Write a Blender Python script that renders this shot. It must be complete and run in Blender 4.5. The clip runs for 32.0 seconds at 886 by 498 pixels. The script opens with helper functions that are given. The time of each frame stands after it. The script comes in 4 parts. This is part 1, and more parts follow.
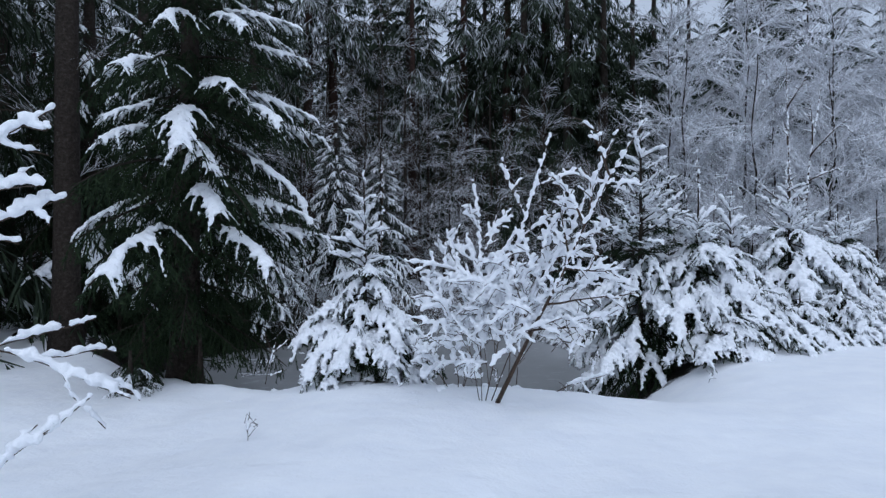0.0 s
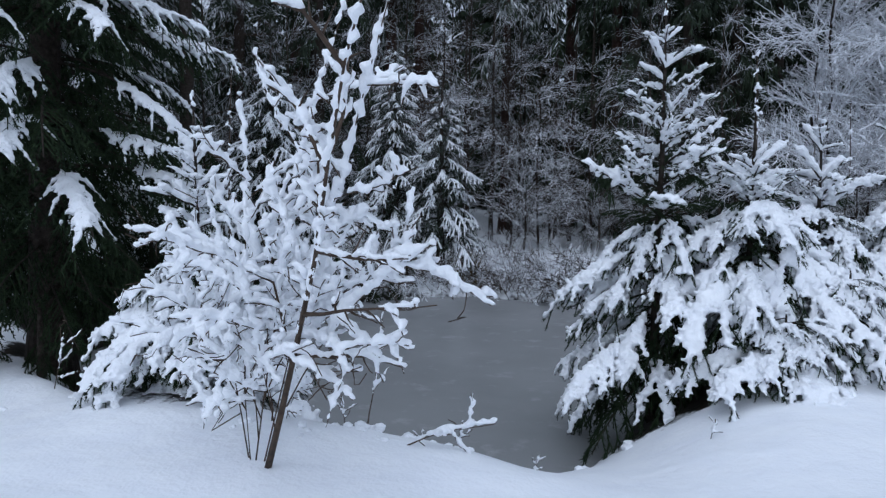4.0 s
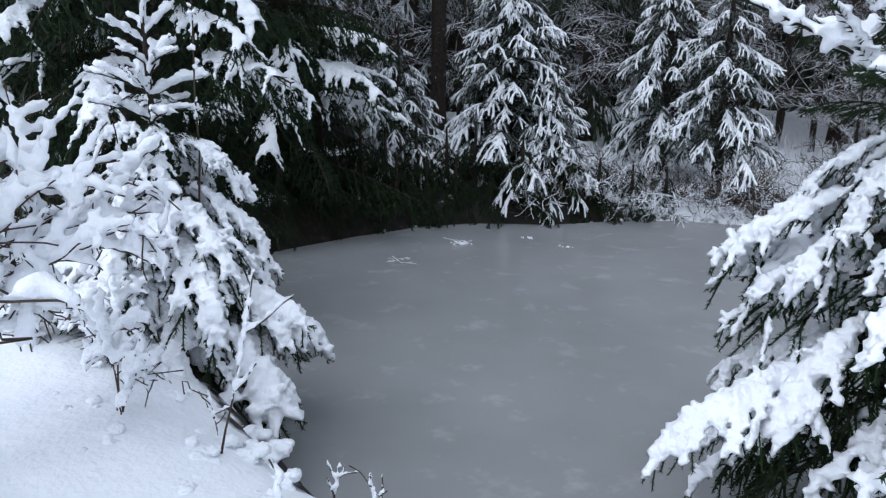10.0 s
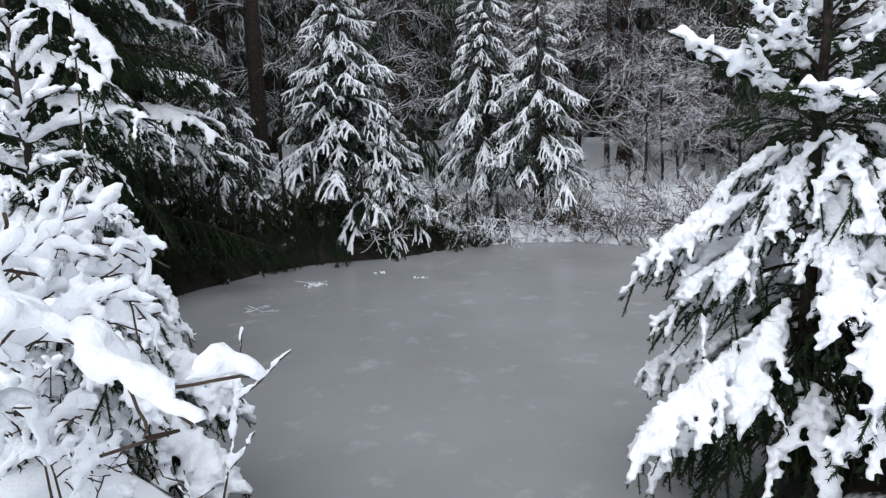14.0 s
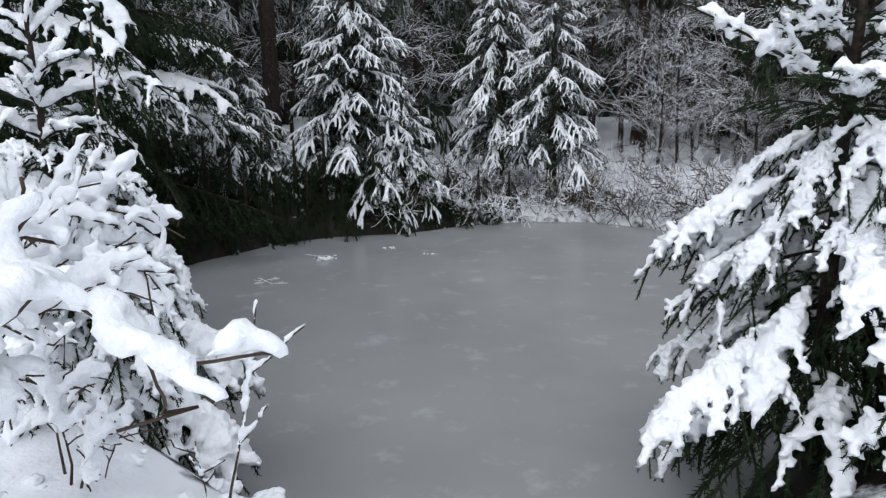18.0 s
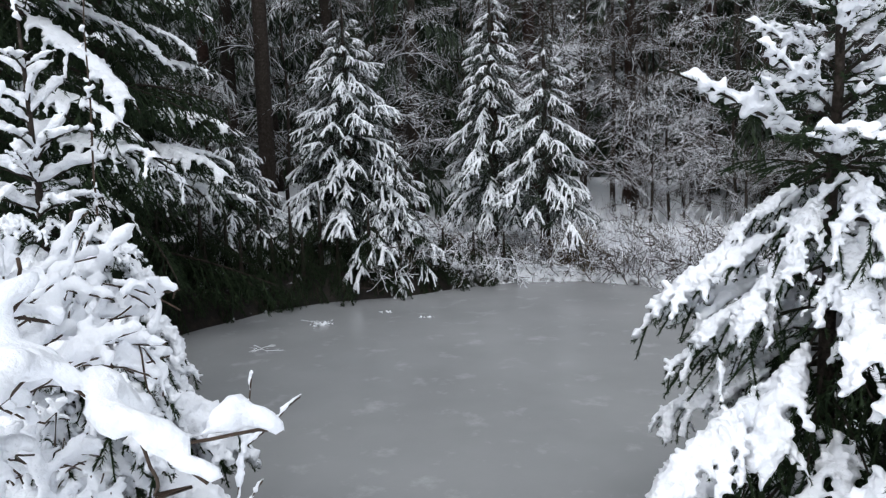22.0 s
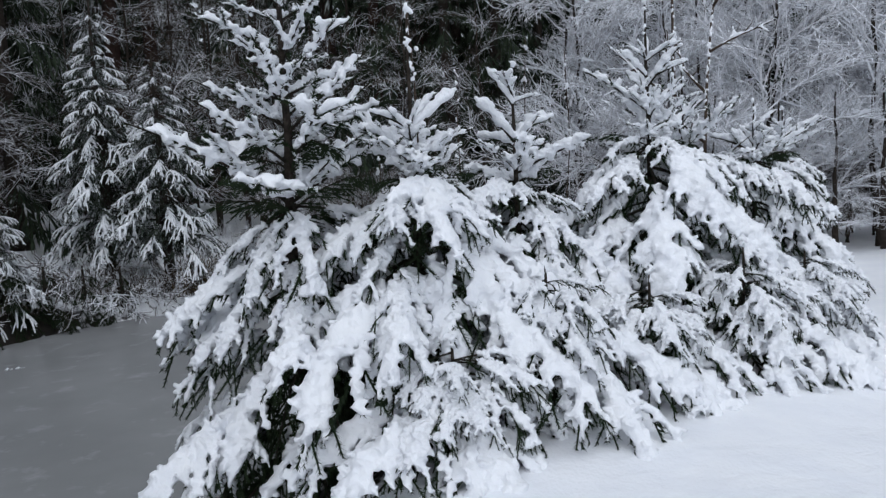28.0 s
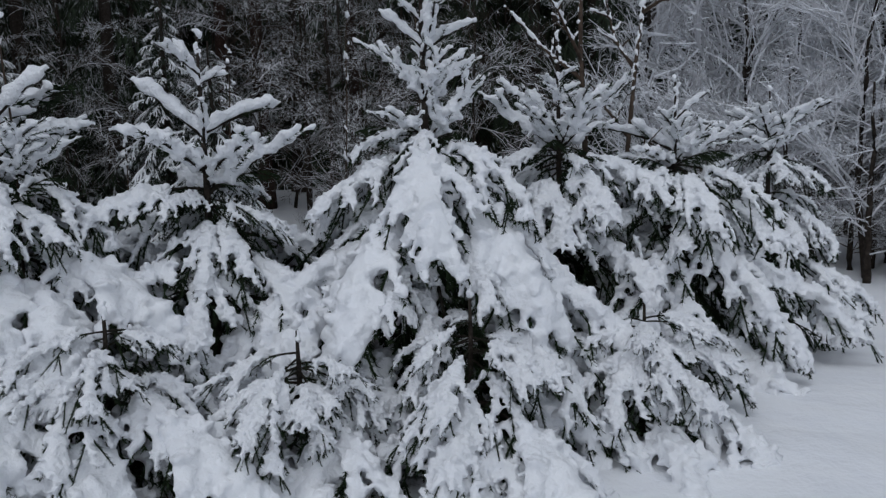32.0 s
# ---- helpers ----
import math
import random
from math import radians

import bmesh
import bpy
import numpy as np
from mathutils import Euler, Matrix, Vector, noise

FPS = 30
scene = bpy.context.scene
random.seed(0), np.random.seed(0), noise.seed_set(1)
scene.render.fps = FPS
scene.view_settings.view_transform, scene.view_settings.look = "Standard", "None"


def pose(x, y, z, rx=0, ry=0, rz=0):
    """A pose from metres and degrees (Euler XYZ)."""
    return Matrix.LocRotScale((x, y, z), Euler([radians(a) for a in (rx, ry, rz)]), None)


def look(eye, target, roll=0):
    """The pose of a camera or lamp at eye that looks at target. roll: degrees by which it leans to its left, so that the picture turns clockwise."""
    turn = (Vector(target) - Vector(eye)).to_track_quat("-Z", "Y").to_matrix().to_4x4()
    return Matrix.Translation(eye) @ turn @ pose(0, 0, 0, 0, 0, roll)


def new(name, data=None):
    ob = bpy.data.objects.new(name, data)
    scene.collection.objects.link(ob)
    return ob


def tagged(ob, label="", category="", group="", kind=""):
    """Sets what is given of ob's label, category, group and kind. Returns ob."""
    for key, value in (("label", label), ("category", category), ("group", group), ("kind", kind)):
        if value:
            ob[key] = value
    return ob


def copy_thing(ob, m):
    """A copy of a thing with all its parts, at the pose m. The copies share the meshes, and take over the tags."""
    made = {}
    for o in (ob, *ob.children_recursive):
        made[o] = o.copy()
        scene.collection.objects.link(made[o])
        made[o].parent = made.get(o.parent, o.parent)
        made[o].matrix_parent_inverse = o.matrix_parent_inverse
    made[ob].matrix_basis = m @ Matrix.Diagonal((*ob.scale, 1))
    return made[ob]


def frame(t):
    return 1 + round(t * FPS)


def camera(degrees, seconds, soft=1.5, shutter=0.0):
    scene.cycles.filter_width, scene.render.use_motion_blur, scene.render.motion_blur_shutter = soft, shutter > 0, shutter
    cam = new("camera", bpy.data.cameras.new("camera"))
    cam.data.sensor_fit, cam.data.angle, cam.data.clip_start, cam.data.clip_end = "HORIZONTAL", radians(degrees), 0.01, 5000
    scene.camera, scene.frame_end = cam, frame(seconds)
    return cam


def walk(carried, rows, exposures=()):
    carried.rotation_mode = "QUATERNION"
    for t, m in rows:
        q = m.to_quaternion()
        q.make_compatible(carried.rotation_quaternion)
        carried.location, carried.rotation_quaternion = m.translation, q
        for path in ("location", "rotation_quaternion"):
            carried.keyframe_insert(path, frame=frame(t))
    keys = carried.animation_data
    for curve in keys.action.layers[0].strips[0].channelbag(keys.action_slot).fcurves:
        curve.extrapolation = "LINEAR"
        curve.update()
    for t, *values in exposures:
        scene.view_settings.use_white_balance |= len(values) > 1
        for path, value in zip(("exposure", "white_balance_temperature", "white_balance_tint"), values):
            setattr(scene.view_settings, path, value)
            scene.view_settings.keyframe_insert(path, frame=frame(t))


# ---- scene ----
cam = camera(66.4, 32.0, 1.3)
METRES, EYE, TILT, LEAN, TURN = 12.0, 2.25, 0.0, 0.0, 0.0
ROWS = [
    (0.0, 0.0, 0.0, 0.0, 0.0, 0.0, -0.0),
    (0.5, 0.024, 0.0296, -0.0004, 4.48, -1.19, 0.03),
    (1.0, 0.0504, 0.058, -0.0, 7.31, -3.09, 0.05),
    (1.5, 0.0754, 0.0866, 0.0017, 9.91, -4.14, 0.08),
    (2.0, 0.096, 0.1145, 0.002, 10.07, -3.76, -0.42),
    (2.5, 0.1214, 0.1438, 0.0045, 10.55, -4.41, 0.12),
    (3.0, 0.1409, 0.1758, 0.0049, 11.57, -4.6, -0.06),
    (3.5, 0.1638, 0.2063, 0.0063, 12.71, -4.38, -0.27),
    (5.5, 0.2196, 0.3134, 0.0074, 17.43, -4.95, -1.76),
    (6.0, 0.2259, 0.3386, 0.0051, 20.99, -5.01, -1.26),
    (6.5, 0.229, 0.3627, 0.0046, 26.04, -6.39, -1.17),
    (7.0, 0.2293, 0.3866, 0.0029, 28.28, -7.64, -1.03),
    (7.5, 0.238, 0.4067, 0.0018, 30.23, -8.23, -0.18),
    (8.0, 0.2503, 0.4266, 0.0019, 33.66, -9.28, 0.26),
    (8.5, 0.2527, 0.4428, -0.0, 36.4, -10.09, -0.23),
    (9.0, 0.2558, 0.4567, 0.0001, 39.46, -11.28, -0.27),
    (9.5, 0.2592, 0.4662, 0.0001, 42.07, -12.07, -0.58),
    (10.0, 0.2538, 0.4663, -0.0006, 41.8, -12.77, -0.61),
    (10.5, 0.2391, 0.4597, -0.0021, 36.98, -13.34, -0.65),
    (11.0, 0.226, 0.4584, -0.0017, 35.0, -13.7, -0.24),
    (11.5, 0.216, 0.463, -0.0017, 34.04, -13.24, 0.12),
    (12.0, 0.2058, 0.453, -0.0002, 30.71, -9.73, 0.22),
    (12.5, 0.1988, 0.4417, 0.0007, 26.35, -7.3, 0.58),
    (13.0, 0.198, 0.4388, 0.0002, 24.75, -5.97, 0.63),
    (13.5, 0.1996, 0.4389, -0.0012, 24.16, -7.13, 1.38),
    (14.0, 0.1995, 0.438, -0.0027, 24.73, -9.82, 1.87),
    (14.5, 0.1996, 0.4388, -0.0036, 25.0, -10.63, 2.17),
    (16.5, 0.195, 0.4394, -0.0041, 24.96, -12.95, 0.56),
    (17.0, 0.1941, 0.4401, -0.004, 25.29, -12.9, 0.16),
    (17.5, 0.194, 0.4404, -0.0039, 25.61, -12.73, 0.04),
    (18.0, 0.1951, 0.4401, -0.0031, 25.67, -11.78, 0.44),
    (18.5, 0.1957, 0.4393, -0.0024, 25.84, -9.77, 0.81),
    (19.0, 0.1955, 0.4392, -0.0021, 25.98, -7.9, 0.93),
    (19.5, 0.1954, 0.4396, -0.002, 26.03, -6.95, 0.87),
    (20.0, 0.1957, 0.4395, -0.0019, 26.09, -6.46, 0.92),
    (20.5, 0.1962, 0.4397, -0.0018, 26.02, -6.18, 1.19),
    (21.0, 0.1959, 0.4401, -0.002, 25.86, -6.2, 1.5),
    (21.5, 0.1958, 0.4402, -0.0019, 25.47, -6.36, 1.64),
    (22.0, 0.1954, 0.4399, -0.002, 25.14, -6.56, 1.67),
    (22.5, 0.1948, 0.4393, -0.0025, 25.0, -7.51, 1.36),
    (23.0, 0.1946, 0.4394, -0.0034, 25.07, -9.05, 1.09),
    (23.5, 0.1951, 0.4395, -0.0032, 25.14, -10.64, 1.08),
    (24.0, 0.1951, 0.4392, -0.0031, 25.25, -11.11, 1.0),
    (24.5, 0.195, 0.4394, -0.0032, 25.3, -11.33, 0.92),
    (26.5, 0.2249, 0.4329, -0.0014, 18.94, -9.33, 1.73),
    (27.0, 0.2452, 0.426, 0.0017, 9.12, -7.95, 1.75),
    (27.5, 0.2648, 0.4252, 0.0007, 2.94, -6.02, 2.58),
    (28.0, 0.2857, 0.4208, 0.004, -2.0, -5.71, 2.72),
    (28.5, 0.3135, 0.4146, 0.0044, -1.64, -5.69, 3.54),
    (29.0, 0.3384, 0.4234, 0.0026, 1.3, -6.32, 3.61),
    (29.5, 0.3636, 0.4364, 0.0046, 2.78, -6.37, 3.58),
    (30.0, 0.3931, 0.4495, 0.0074, 6.83, -6.25, 3.49),
    (30.5, 0.417, 0.4734, 0.0061, 6.65, -6.14, 2.39),
    (31.0, 0.4476, 0.4941, 0.0034, 8.06, -5.34, 1.78),
    (31.5, 0.4794, 0.5184, 0.0031, 12.05, -5.92, 1.38),
    (32.0, 0.5076, 0.5434, 0.0049, 13.8, -6.2, 1.46),
]
EXPO = [(0.0, -0.15, 5350, 10), (6.0, 0.05, 5400, 10), (9.0, 0.51, 5550, 10), (11.0, 0.50, 5750, 10), (12.0, 0.47, 5900, 10), (14.0, 0.71, 6100, 10), (17.0, 0.60, 6120, 10), (19.0, 0.58, 6150, 10), (21.0, 0.66, 6150, 10), (23.0, 0.71, 6150, 10), (24.0, 0.63, 6150, 10), (27.0, 0.48, 6000, 10),
        (28.0, -0.05, 5950, 10), (29.0, -0.29, 5950, 10), (30.0, -0.50, 5950, 10), (31.0, -0.57, 5950, 10), (32.0, -0.62, 5950, 10)]
walk(cam, [(t, pose(0, 0, EYE, TILT, LEAN, TURN) @ pose(METRES * x, METRES * y, METRES * z, 90 + pitch, roll, yaw)) for t, x, y, z, yaw, pitch, roll in ROWS], EXPO)

# ---- light: an overcast winter sky ----
world = bpy.data.worlds.new("winter_sky")
scene.world = world
world.use_nodes = True
wn, wl = world.node_tree.nodes, world.node_tree.links
sky = wn.new("ShaderNodeTexSky")
sky.sky_type = "NISHITA"
sky.sun_disc = False
sky.sun_elevation, sky.sun_rotation = radians(40), radians(200)
sky.air_density, sky.dust_density = 1.0, 3.0
grey = wn.new("ShaderNodeHueSaturation")
grey.inputs["Saturation"].default_value = 0.25
wl.new(sky.outputs[0], grey.inputs["Color"])
even = wn.new("ShaderNodeMix")
even.data_type = "RGBA"
even.inputs[0].default_value = 0.6
even.inputs[7].default_value = (5.3, 5.5, 5.8, 1)
wl.new(grey.outputs[0], even.inputs[6])
wl.new(even.outputs[2], wn["Background"].inputs["Color"])
wn["Background"].inputs["Strength"].default_value = 0.12
sun = new("sun", bpy.data.lights.new("sun", "SUN"))
sun.data.energy, sun.data.angle, sun.data.color = 0.8, radians(60), (1.0, 0.97, 0.93)
sun.matrix_world = look((3, -7, 14), (0, 0, 0))


# ---- materials ----
class Mat:
    """A small builder of node materials."""

    def __init__(self, name, rough=0.7, spec=0.3):
        self.m = bpy.data.materials.new(name)
        self.m.use_nodes = True
        self.n, self.l = self.m.node_tree.nodes, self.m.node_tree.links
        self.b = self.n["Principled BSDF"]
        self.b.inputs["Roughness"].default_value = rough
        self.b.inputs["Specular IOR Level"].default_value = spec
        self.co = self.n.new("ShaderNodeTexCoord").outputs["Object"]

    def noise(self, scale, detail=3.0, rough=0.55):
        t = self.n.new("ShaderNodeTexNoise")
        t.inputs["Scale"].default_value, t.inputs["Detail"].default_value = scale, detail
        t.inputs["Roughness"].default_value = rough
        self.l.new(self.co, t.inputs["Vector"])
        return t.outputs["Fac"]

    def ramp(self, fac, stops):
        r = self.n.new("ShaderNodeValToRGB")
        e = r.color_ramp.elements
        while len(e) < len(stops):
            e.new(0.5)
        for k, (p, c) in zip(e, stops):
            k.position = p
            k.color = (*c, 1) if isinstance(c, tuple) else (c, c, c, 1)
        self.l.new(fac, r.inputs["Fac"])
        return r.outputs["Color"]

    def mix(self, fac, a, b):
        x = self.n.new("ShaderNodeMix")
        x.data_type = "RGBA"
        for sock, v in ((x.inputs[0], fac), (x.inputs[6], a), (x.inputs[7], b)):
            if isinstance(v, tuple):
                sock.default_value = (*v, 1)
            elif isinstance(v, (int, float)):
                sock.default_value = v
            else:
                self.l.new(v, sock)
        return x.outputs[2]

    def math(self, op, a, b=0.0):
        x = self.n.new("ShaderNodeMath")
        x.operation = op
        for sock, v in zip(x.inputs, (a, b)):
            if isinstance(v, (int, float)):
                sock.default_value = v
            else:
                self.l.new(v, sock)
        return x.outputs[0]

    def up(self):
        g = self.n.new("ShaderNodeNewGeometry")
        s = self.n.new("ShaderNodeSeparateXYZ")
        self.l.new(g.outputs["Normal"], s.inputs[0])
        return s.outputs["Z"]

    def vary(self):
        return self.n.new("ShaderNodeObjectInfo").outputs["Random"]

    def island(self):
        return self.n.new("ShaderNodeNewGeometry").outputs["Random Per Island"]

    def colour(self, c):
        if isinstance(c, tuple):
            self.b.inputs["Base Color"].default_value = (*c, 1)
        else:
            self.l.new(c, self.b.inputs["Base Color"])
        return self

    def bump(self, h, strength, dist):
        b = self.n.new("ShaderNodeBump")
        b.inputs["Strength"].default_value, b.inputs["Distance"].default_value = strength, dist
        self.l.new(h, b.inputs["Height"])
        self.l.new(b.outputs[0], self.b.inputs["Normal"])
        return self


def snow_material(name, cell, dist):
    m = Mat(name, 0.65, 0.25)
    m.colour(m.ramp(m.noise(6.0), [(0.3, (0.86, 0.88, 0.92)), (0.7, (0.92, 0.935, 0.955))]))
    v = m.n.new("ShaderNodeTexVoronoi")
    v.feature, v.inputs["Scale"].default_value = "SMOOTH_F1", cell
    v.inputs["Smoothness"].default_value = 0.35
    w = m.n.new("ShaderNodeVectorMath")
    w.operation = "ADD"
    nz = m.n.new("ShaderNodeTexNoise")
    nz.inputs["Scale"].default_value = cell * 0.6
    k = m.n.new("ShaderNodeVectorMath")
    k.operation, k.inputs[3].default_value = "SCALE", 0.05
    m.l.new(m.co, nz.inputs["Vector"])
    m.l.new(nz.outputs["Color"], k.inputs[0])
    m.l.new(m.co, w.inputs[0])
    m.l.new(k.outputs[0], w.inputs[1])
    m.l.new(w.outputs[0], v.inputs["Vector"])
    h = m.math("ADD", m.math("MULTIPLY", v.outputs["Distance"], -1.0), m.math("MULTIPLY", m.noise(90, 4), 0.45))
    return m.bump(h, 0.5, dist).m


SNOW = snow_material("loose_snow", 24, 0.030)

g = Mat("snow_ground", 0.65, 0.25)
white = g.ramp(g.noise(3.0), [(0.3, (0.86, 0.88, 0.92)), (0.7, (0.92, 0.935, 0.955))])
# brown bank soil, with the black of the overhang's shade put into its colour
shaded_soil = g.ramp(g.noise(9.0, 6), [(0.3, (0.004, 0.003, 0.002)), (0.55, (0.011, 0.008, 0.005)), (0.75, (0.032, 0.023, 0.014))])
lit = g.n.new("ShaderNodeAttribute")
lit.attribute_name = "litter_shade"
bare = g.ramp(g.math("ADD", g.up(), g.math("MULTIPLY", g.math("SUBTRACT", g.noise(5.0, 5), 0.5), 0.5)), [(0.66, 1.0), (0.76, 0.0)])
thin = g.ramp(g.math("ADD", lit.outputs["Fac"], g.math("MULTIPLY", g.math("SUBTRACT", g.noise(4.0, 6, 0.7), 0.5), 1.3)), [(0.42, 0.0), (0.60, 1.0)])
g.colour(g.mix(g.math("MAXIMUM", bare, thin), white, shaded_soil))
g.bump(g.math("ADD", g.math("ADD", g.noise(2.2, 4), g.math("MULTIPLY", g.noise(8.0, 3), 0.3)), g.math("MULTIPLY", g.noise(45, 3), 0.13)), 0.6, 0.065)
GROUND = g.m

i = Mat("grey_ice", 0.24, 0.4)
base = i.ramp(i.noise(0.5, 5), [(0.3, (0.252, 0.257, 0.259)), (0.7, (0.312, 0.317, 0.319))])
frostp = i.ramp(i.noise(2.3, 6, 0.65), [(0.57, 0.0), (0.75, 0.55)])
i.colour(i.mix(frostp, base, (0.48, 0.49, 0.50)))
i.bump(i.noise(30, 4), 0.12, 0.01)
ICE = i.m

n = Mat("spruce_needles", 0.75, 0.12)
n.colour(n.mix(n.island(), (0.009, 0.017, 0.008), (0.027, 0.042, 0.018)))
NEEDLE = n.m

b = Mat("spruce_bark", 0.85, 0.2)
b.colour(b.ramp(b.noise(22, 6, 0.65), [(0.3, (0.012, 0.009, 0.007)), (0.55, (0.036, 0.028, 0.022)), (0.8, (0.085, 0.072, 0.06))]))
b.bump(b.noise(30, 5), 1.0, 0.04)
BARK = b.m

p = Mat("pine_bark", 0.85, 0.2)
p.colour(p.ramp(p.noise(12, 6, 0.65), [(0.3, (0.014, 0.008, 0.006)), (0.55, (0.038, 0.021, 0.016)), (0.8, (0.075, 0.046, 0.035))]))
p.bump(p.noise(20, 5), 0.8, 0.03)
PINE = p.m

t_ = Mat("shrub_bark", 0.75, 0.3)
t_.colour(t_.ramp(t_.noise(30, 5), [(0.3, (0.028, 0.018, 0.012)), (0.7, (0.085, 0.058, 0.040))]))
TWIG = t_.m


def frosted(name, low_a, low_b, lo, hi, cover=0.72, dust=0.0):
    """Bark or needles with snow lying on their upper sides."""
    m = Mat(name, 0.7, 0.25)
    under = m.mix(m.island(), low_a, low_b)
    if dust:
        under = m.mix(m.ramp(m.island(), [(1.0 - dust, 0.0), (1.02 - dust, 0.8)]), under, (0.72, 0.74, 0.78))
    k = m.math("ADD", m.up(), m.math("MULTIPLY", m.math("SUBTRACT", m.noise(2.5, 4), 0.5), 1.4))
    return m.colour(m.mix(m.math("MULTIPLY", m.ramp(k, [(lo, 0.0), (hi, 1.0)]), cover), under, (0.80, 0.82, 0.86))).m


FROST_TWIG = frosted("frosted_twigs", (0.035, 0.025, 0.018), (0.08, 0.06, 0.045), 0.05, 0.5, 0.85, 0.2)
HOAR_TWIG = frosted("hoar_twigs", (0.42, 0.42, 0.43), (0.78, 0.78, 0.81), -0.45, 0.1, 0.95)
FAR_NEEDLE = frosted("snowy_far_needles", (0.008, 0.015, 0.008), (0.028, 0.044, 0.020), 0.40, 0.95, 0.75, 0.06)
DUST_NEEDLE = frosted("dusted_needles", (0.012, 0.021, 0.012), (0.030, 0.046, 0.022), 0.45, 1.0, 0.45, 0.05)
DARK_NEEDLE = frosted("dark_far_needles", (0.008, 0.015, 0.008), (0.024, 0.038, 0.017), 0.75, 1.15, 0.55)
gr = Mat("dry_grass", 0.8, 0.2)
gr.colour(gr.mix(gr.island(), (0.06, 0.045, 0.022), (0.20, 0.15, 0.08)))
GRASS = gr.m


# ---- mesh tools ----
def raw(name, v, f, mats, smooth=True, index=None):
    me = bpy.data.meshes.new(name)
    me.from_pydata(np.asarray(v, float).tolist(), [], f if isinstance(f, list) else f.tolist())
    for m in mats:
        me.materials.append(m)
    if index is not None:
        me.polygons.foreach_set("material_index", np.asarray(index, np.int32))
    if smooth:
        me.polygons.foreach_set("use_smooth", np.ones(len(me.polygons), bool))
    me.update()
    return me


def part(name, mesh, parent, m=None, label=""):
    ob = new(name, mesh)
    ob.parent = parent
    if m is not None:
        ob.matrix_basis = m
    return tagged(ob, label)


def thing(name, m, label, category, group="", kind=""):
    ob = new(name)
    ob.empty_display_size = 0.1
    ob.matrix_basis = m
    return tagged(ob, label, category, group, kind)


def unit(v):
    return v / (np.linalg.norm(v, axis=-1, keepdims=True) + 1e-9)


def tube(pts, rad, sides=5, lift=0.0, flat=1.0, cap=True):
    """Vertices and faces of a tube along pts. lift: raised by so many radii; flat: the height of its section."""
    pts, rad = np.asarray(pts, float), np.asarray(rad, float)
    k = len(pts)
    d = unit(np.gradient(pts, axis=0))
    side = np.cross(d, (0, 0, 1.0))
    bad = np.linalg.norm(side, axis=1) < 0.05
    side[bad] = (1, 0, 0)
    side = unit(side)
    top = np.cross(side, d)
    a = np.arange(sides) * 2 * np.pi / sides
    ring = np.cos(a)[None, :, None] * side[:, None] + flat * np.sin(a)[None, :, None] * top[:, None]
    v = pts[:, None] + rad[:, None, None] * ring
    v[..., 2] += (lift * rad)[:, None]
    f = []
    for q in range(k - 1):
        for j in range(sides):
            j2 = (j + 1) % sides
            f.append((q * sides + j, q * sides + j2, (q + 1) * sides + j2, (q + 1) * sides + j))
    if cap:
        f.append(tuple(range(sides))[::-1])
        f.append(tuple((k - 1) * sides + j for j in range(sides)))
    return v.reshape(-1, 3), f


def join(pieces):
    vs, fs, at = [], [], 0
    for v, f in pieces:
        vs.append(v)
        fs.extend(tuple(c + at for c in q) for q in f)
        at += len(v)
    return (np.concatenate(vs) if vs else np.zeros((0, 3))), fs


def needles(lines, rng, per_metre, length, width):
    """Single three-cornered needles all round the twigs."""
    out = []
    for pts, _ in lines:
        seg = np.diff(pts, axis=0)
        ln = np.linalg.norm(seg, axis=1)
        k = max(4, int(ln.sum() * per_metre))
        s = rng.choice(len(seg), k, p=ln / ln.sum())
        base = pts[s] + seg[s] * rng.random((k, 1))
        d = unit(seg[s])
        r = rng.normal(size=(k, 3))
        r[:, 2] *= 0.7
        r = unit(r - d * (r * d).sum(1, keepdims=True))
        tip = base + length * (0.75 + 0.5 * rng.random((k, 1))) * unit(d * 0.75 + r * 0.8)
        w = unit(np.cross(tip - base, rng.normal(size=(k, 3)))) * width * 0.5
        out.append(np.stack([base - w, base + w, tip], 1))
    v = np.concatenate(out).reshape(-1, 3)
    return v, [(3 * q, 3 * q + 1, 3 * q + 2) for q in range(len(v) // 3)]


def blades(lines, width, up=0.5):
    """One folded slim blade for each twig line: far twigs and needle sprays."""
    vs, fs = [], []
    for q, (a, b) in enumerate(lines):
        d = b - a
        side = np.cross(d, (0.0, 0.0, 1.0))
        side = side / (np.linalg.norm(side) + 1e-9) * width
        m = a + d * 0.45
        vs += [m - side, b - (0, 0, width * up), m + side, a - (0, 0, width * up)]
        k = q * 4
        fs += [(k + 3, k + 2, k + 1), (k + 3, k + 1, k)] if q % 2 else [(k + 3, k + 2, k), (k + 2, k + 1, k)]
    return np.array(vs), fs


def ball():
    bm = bmesh.new()
    bmesh.ops.create_icosphere(bm, subdivisions=1, radius=1.0)
    v = np.array([q.co[:] for q in bm.verts])
    f = np.array([[w.index for w in q.verts] for q in bm.faces])
    bm.free()
    return v, f


BALL = ball()


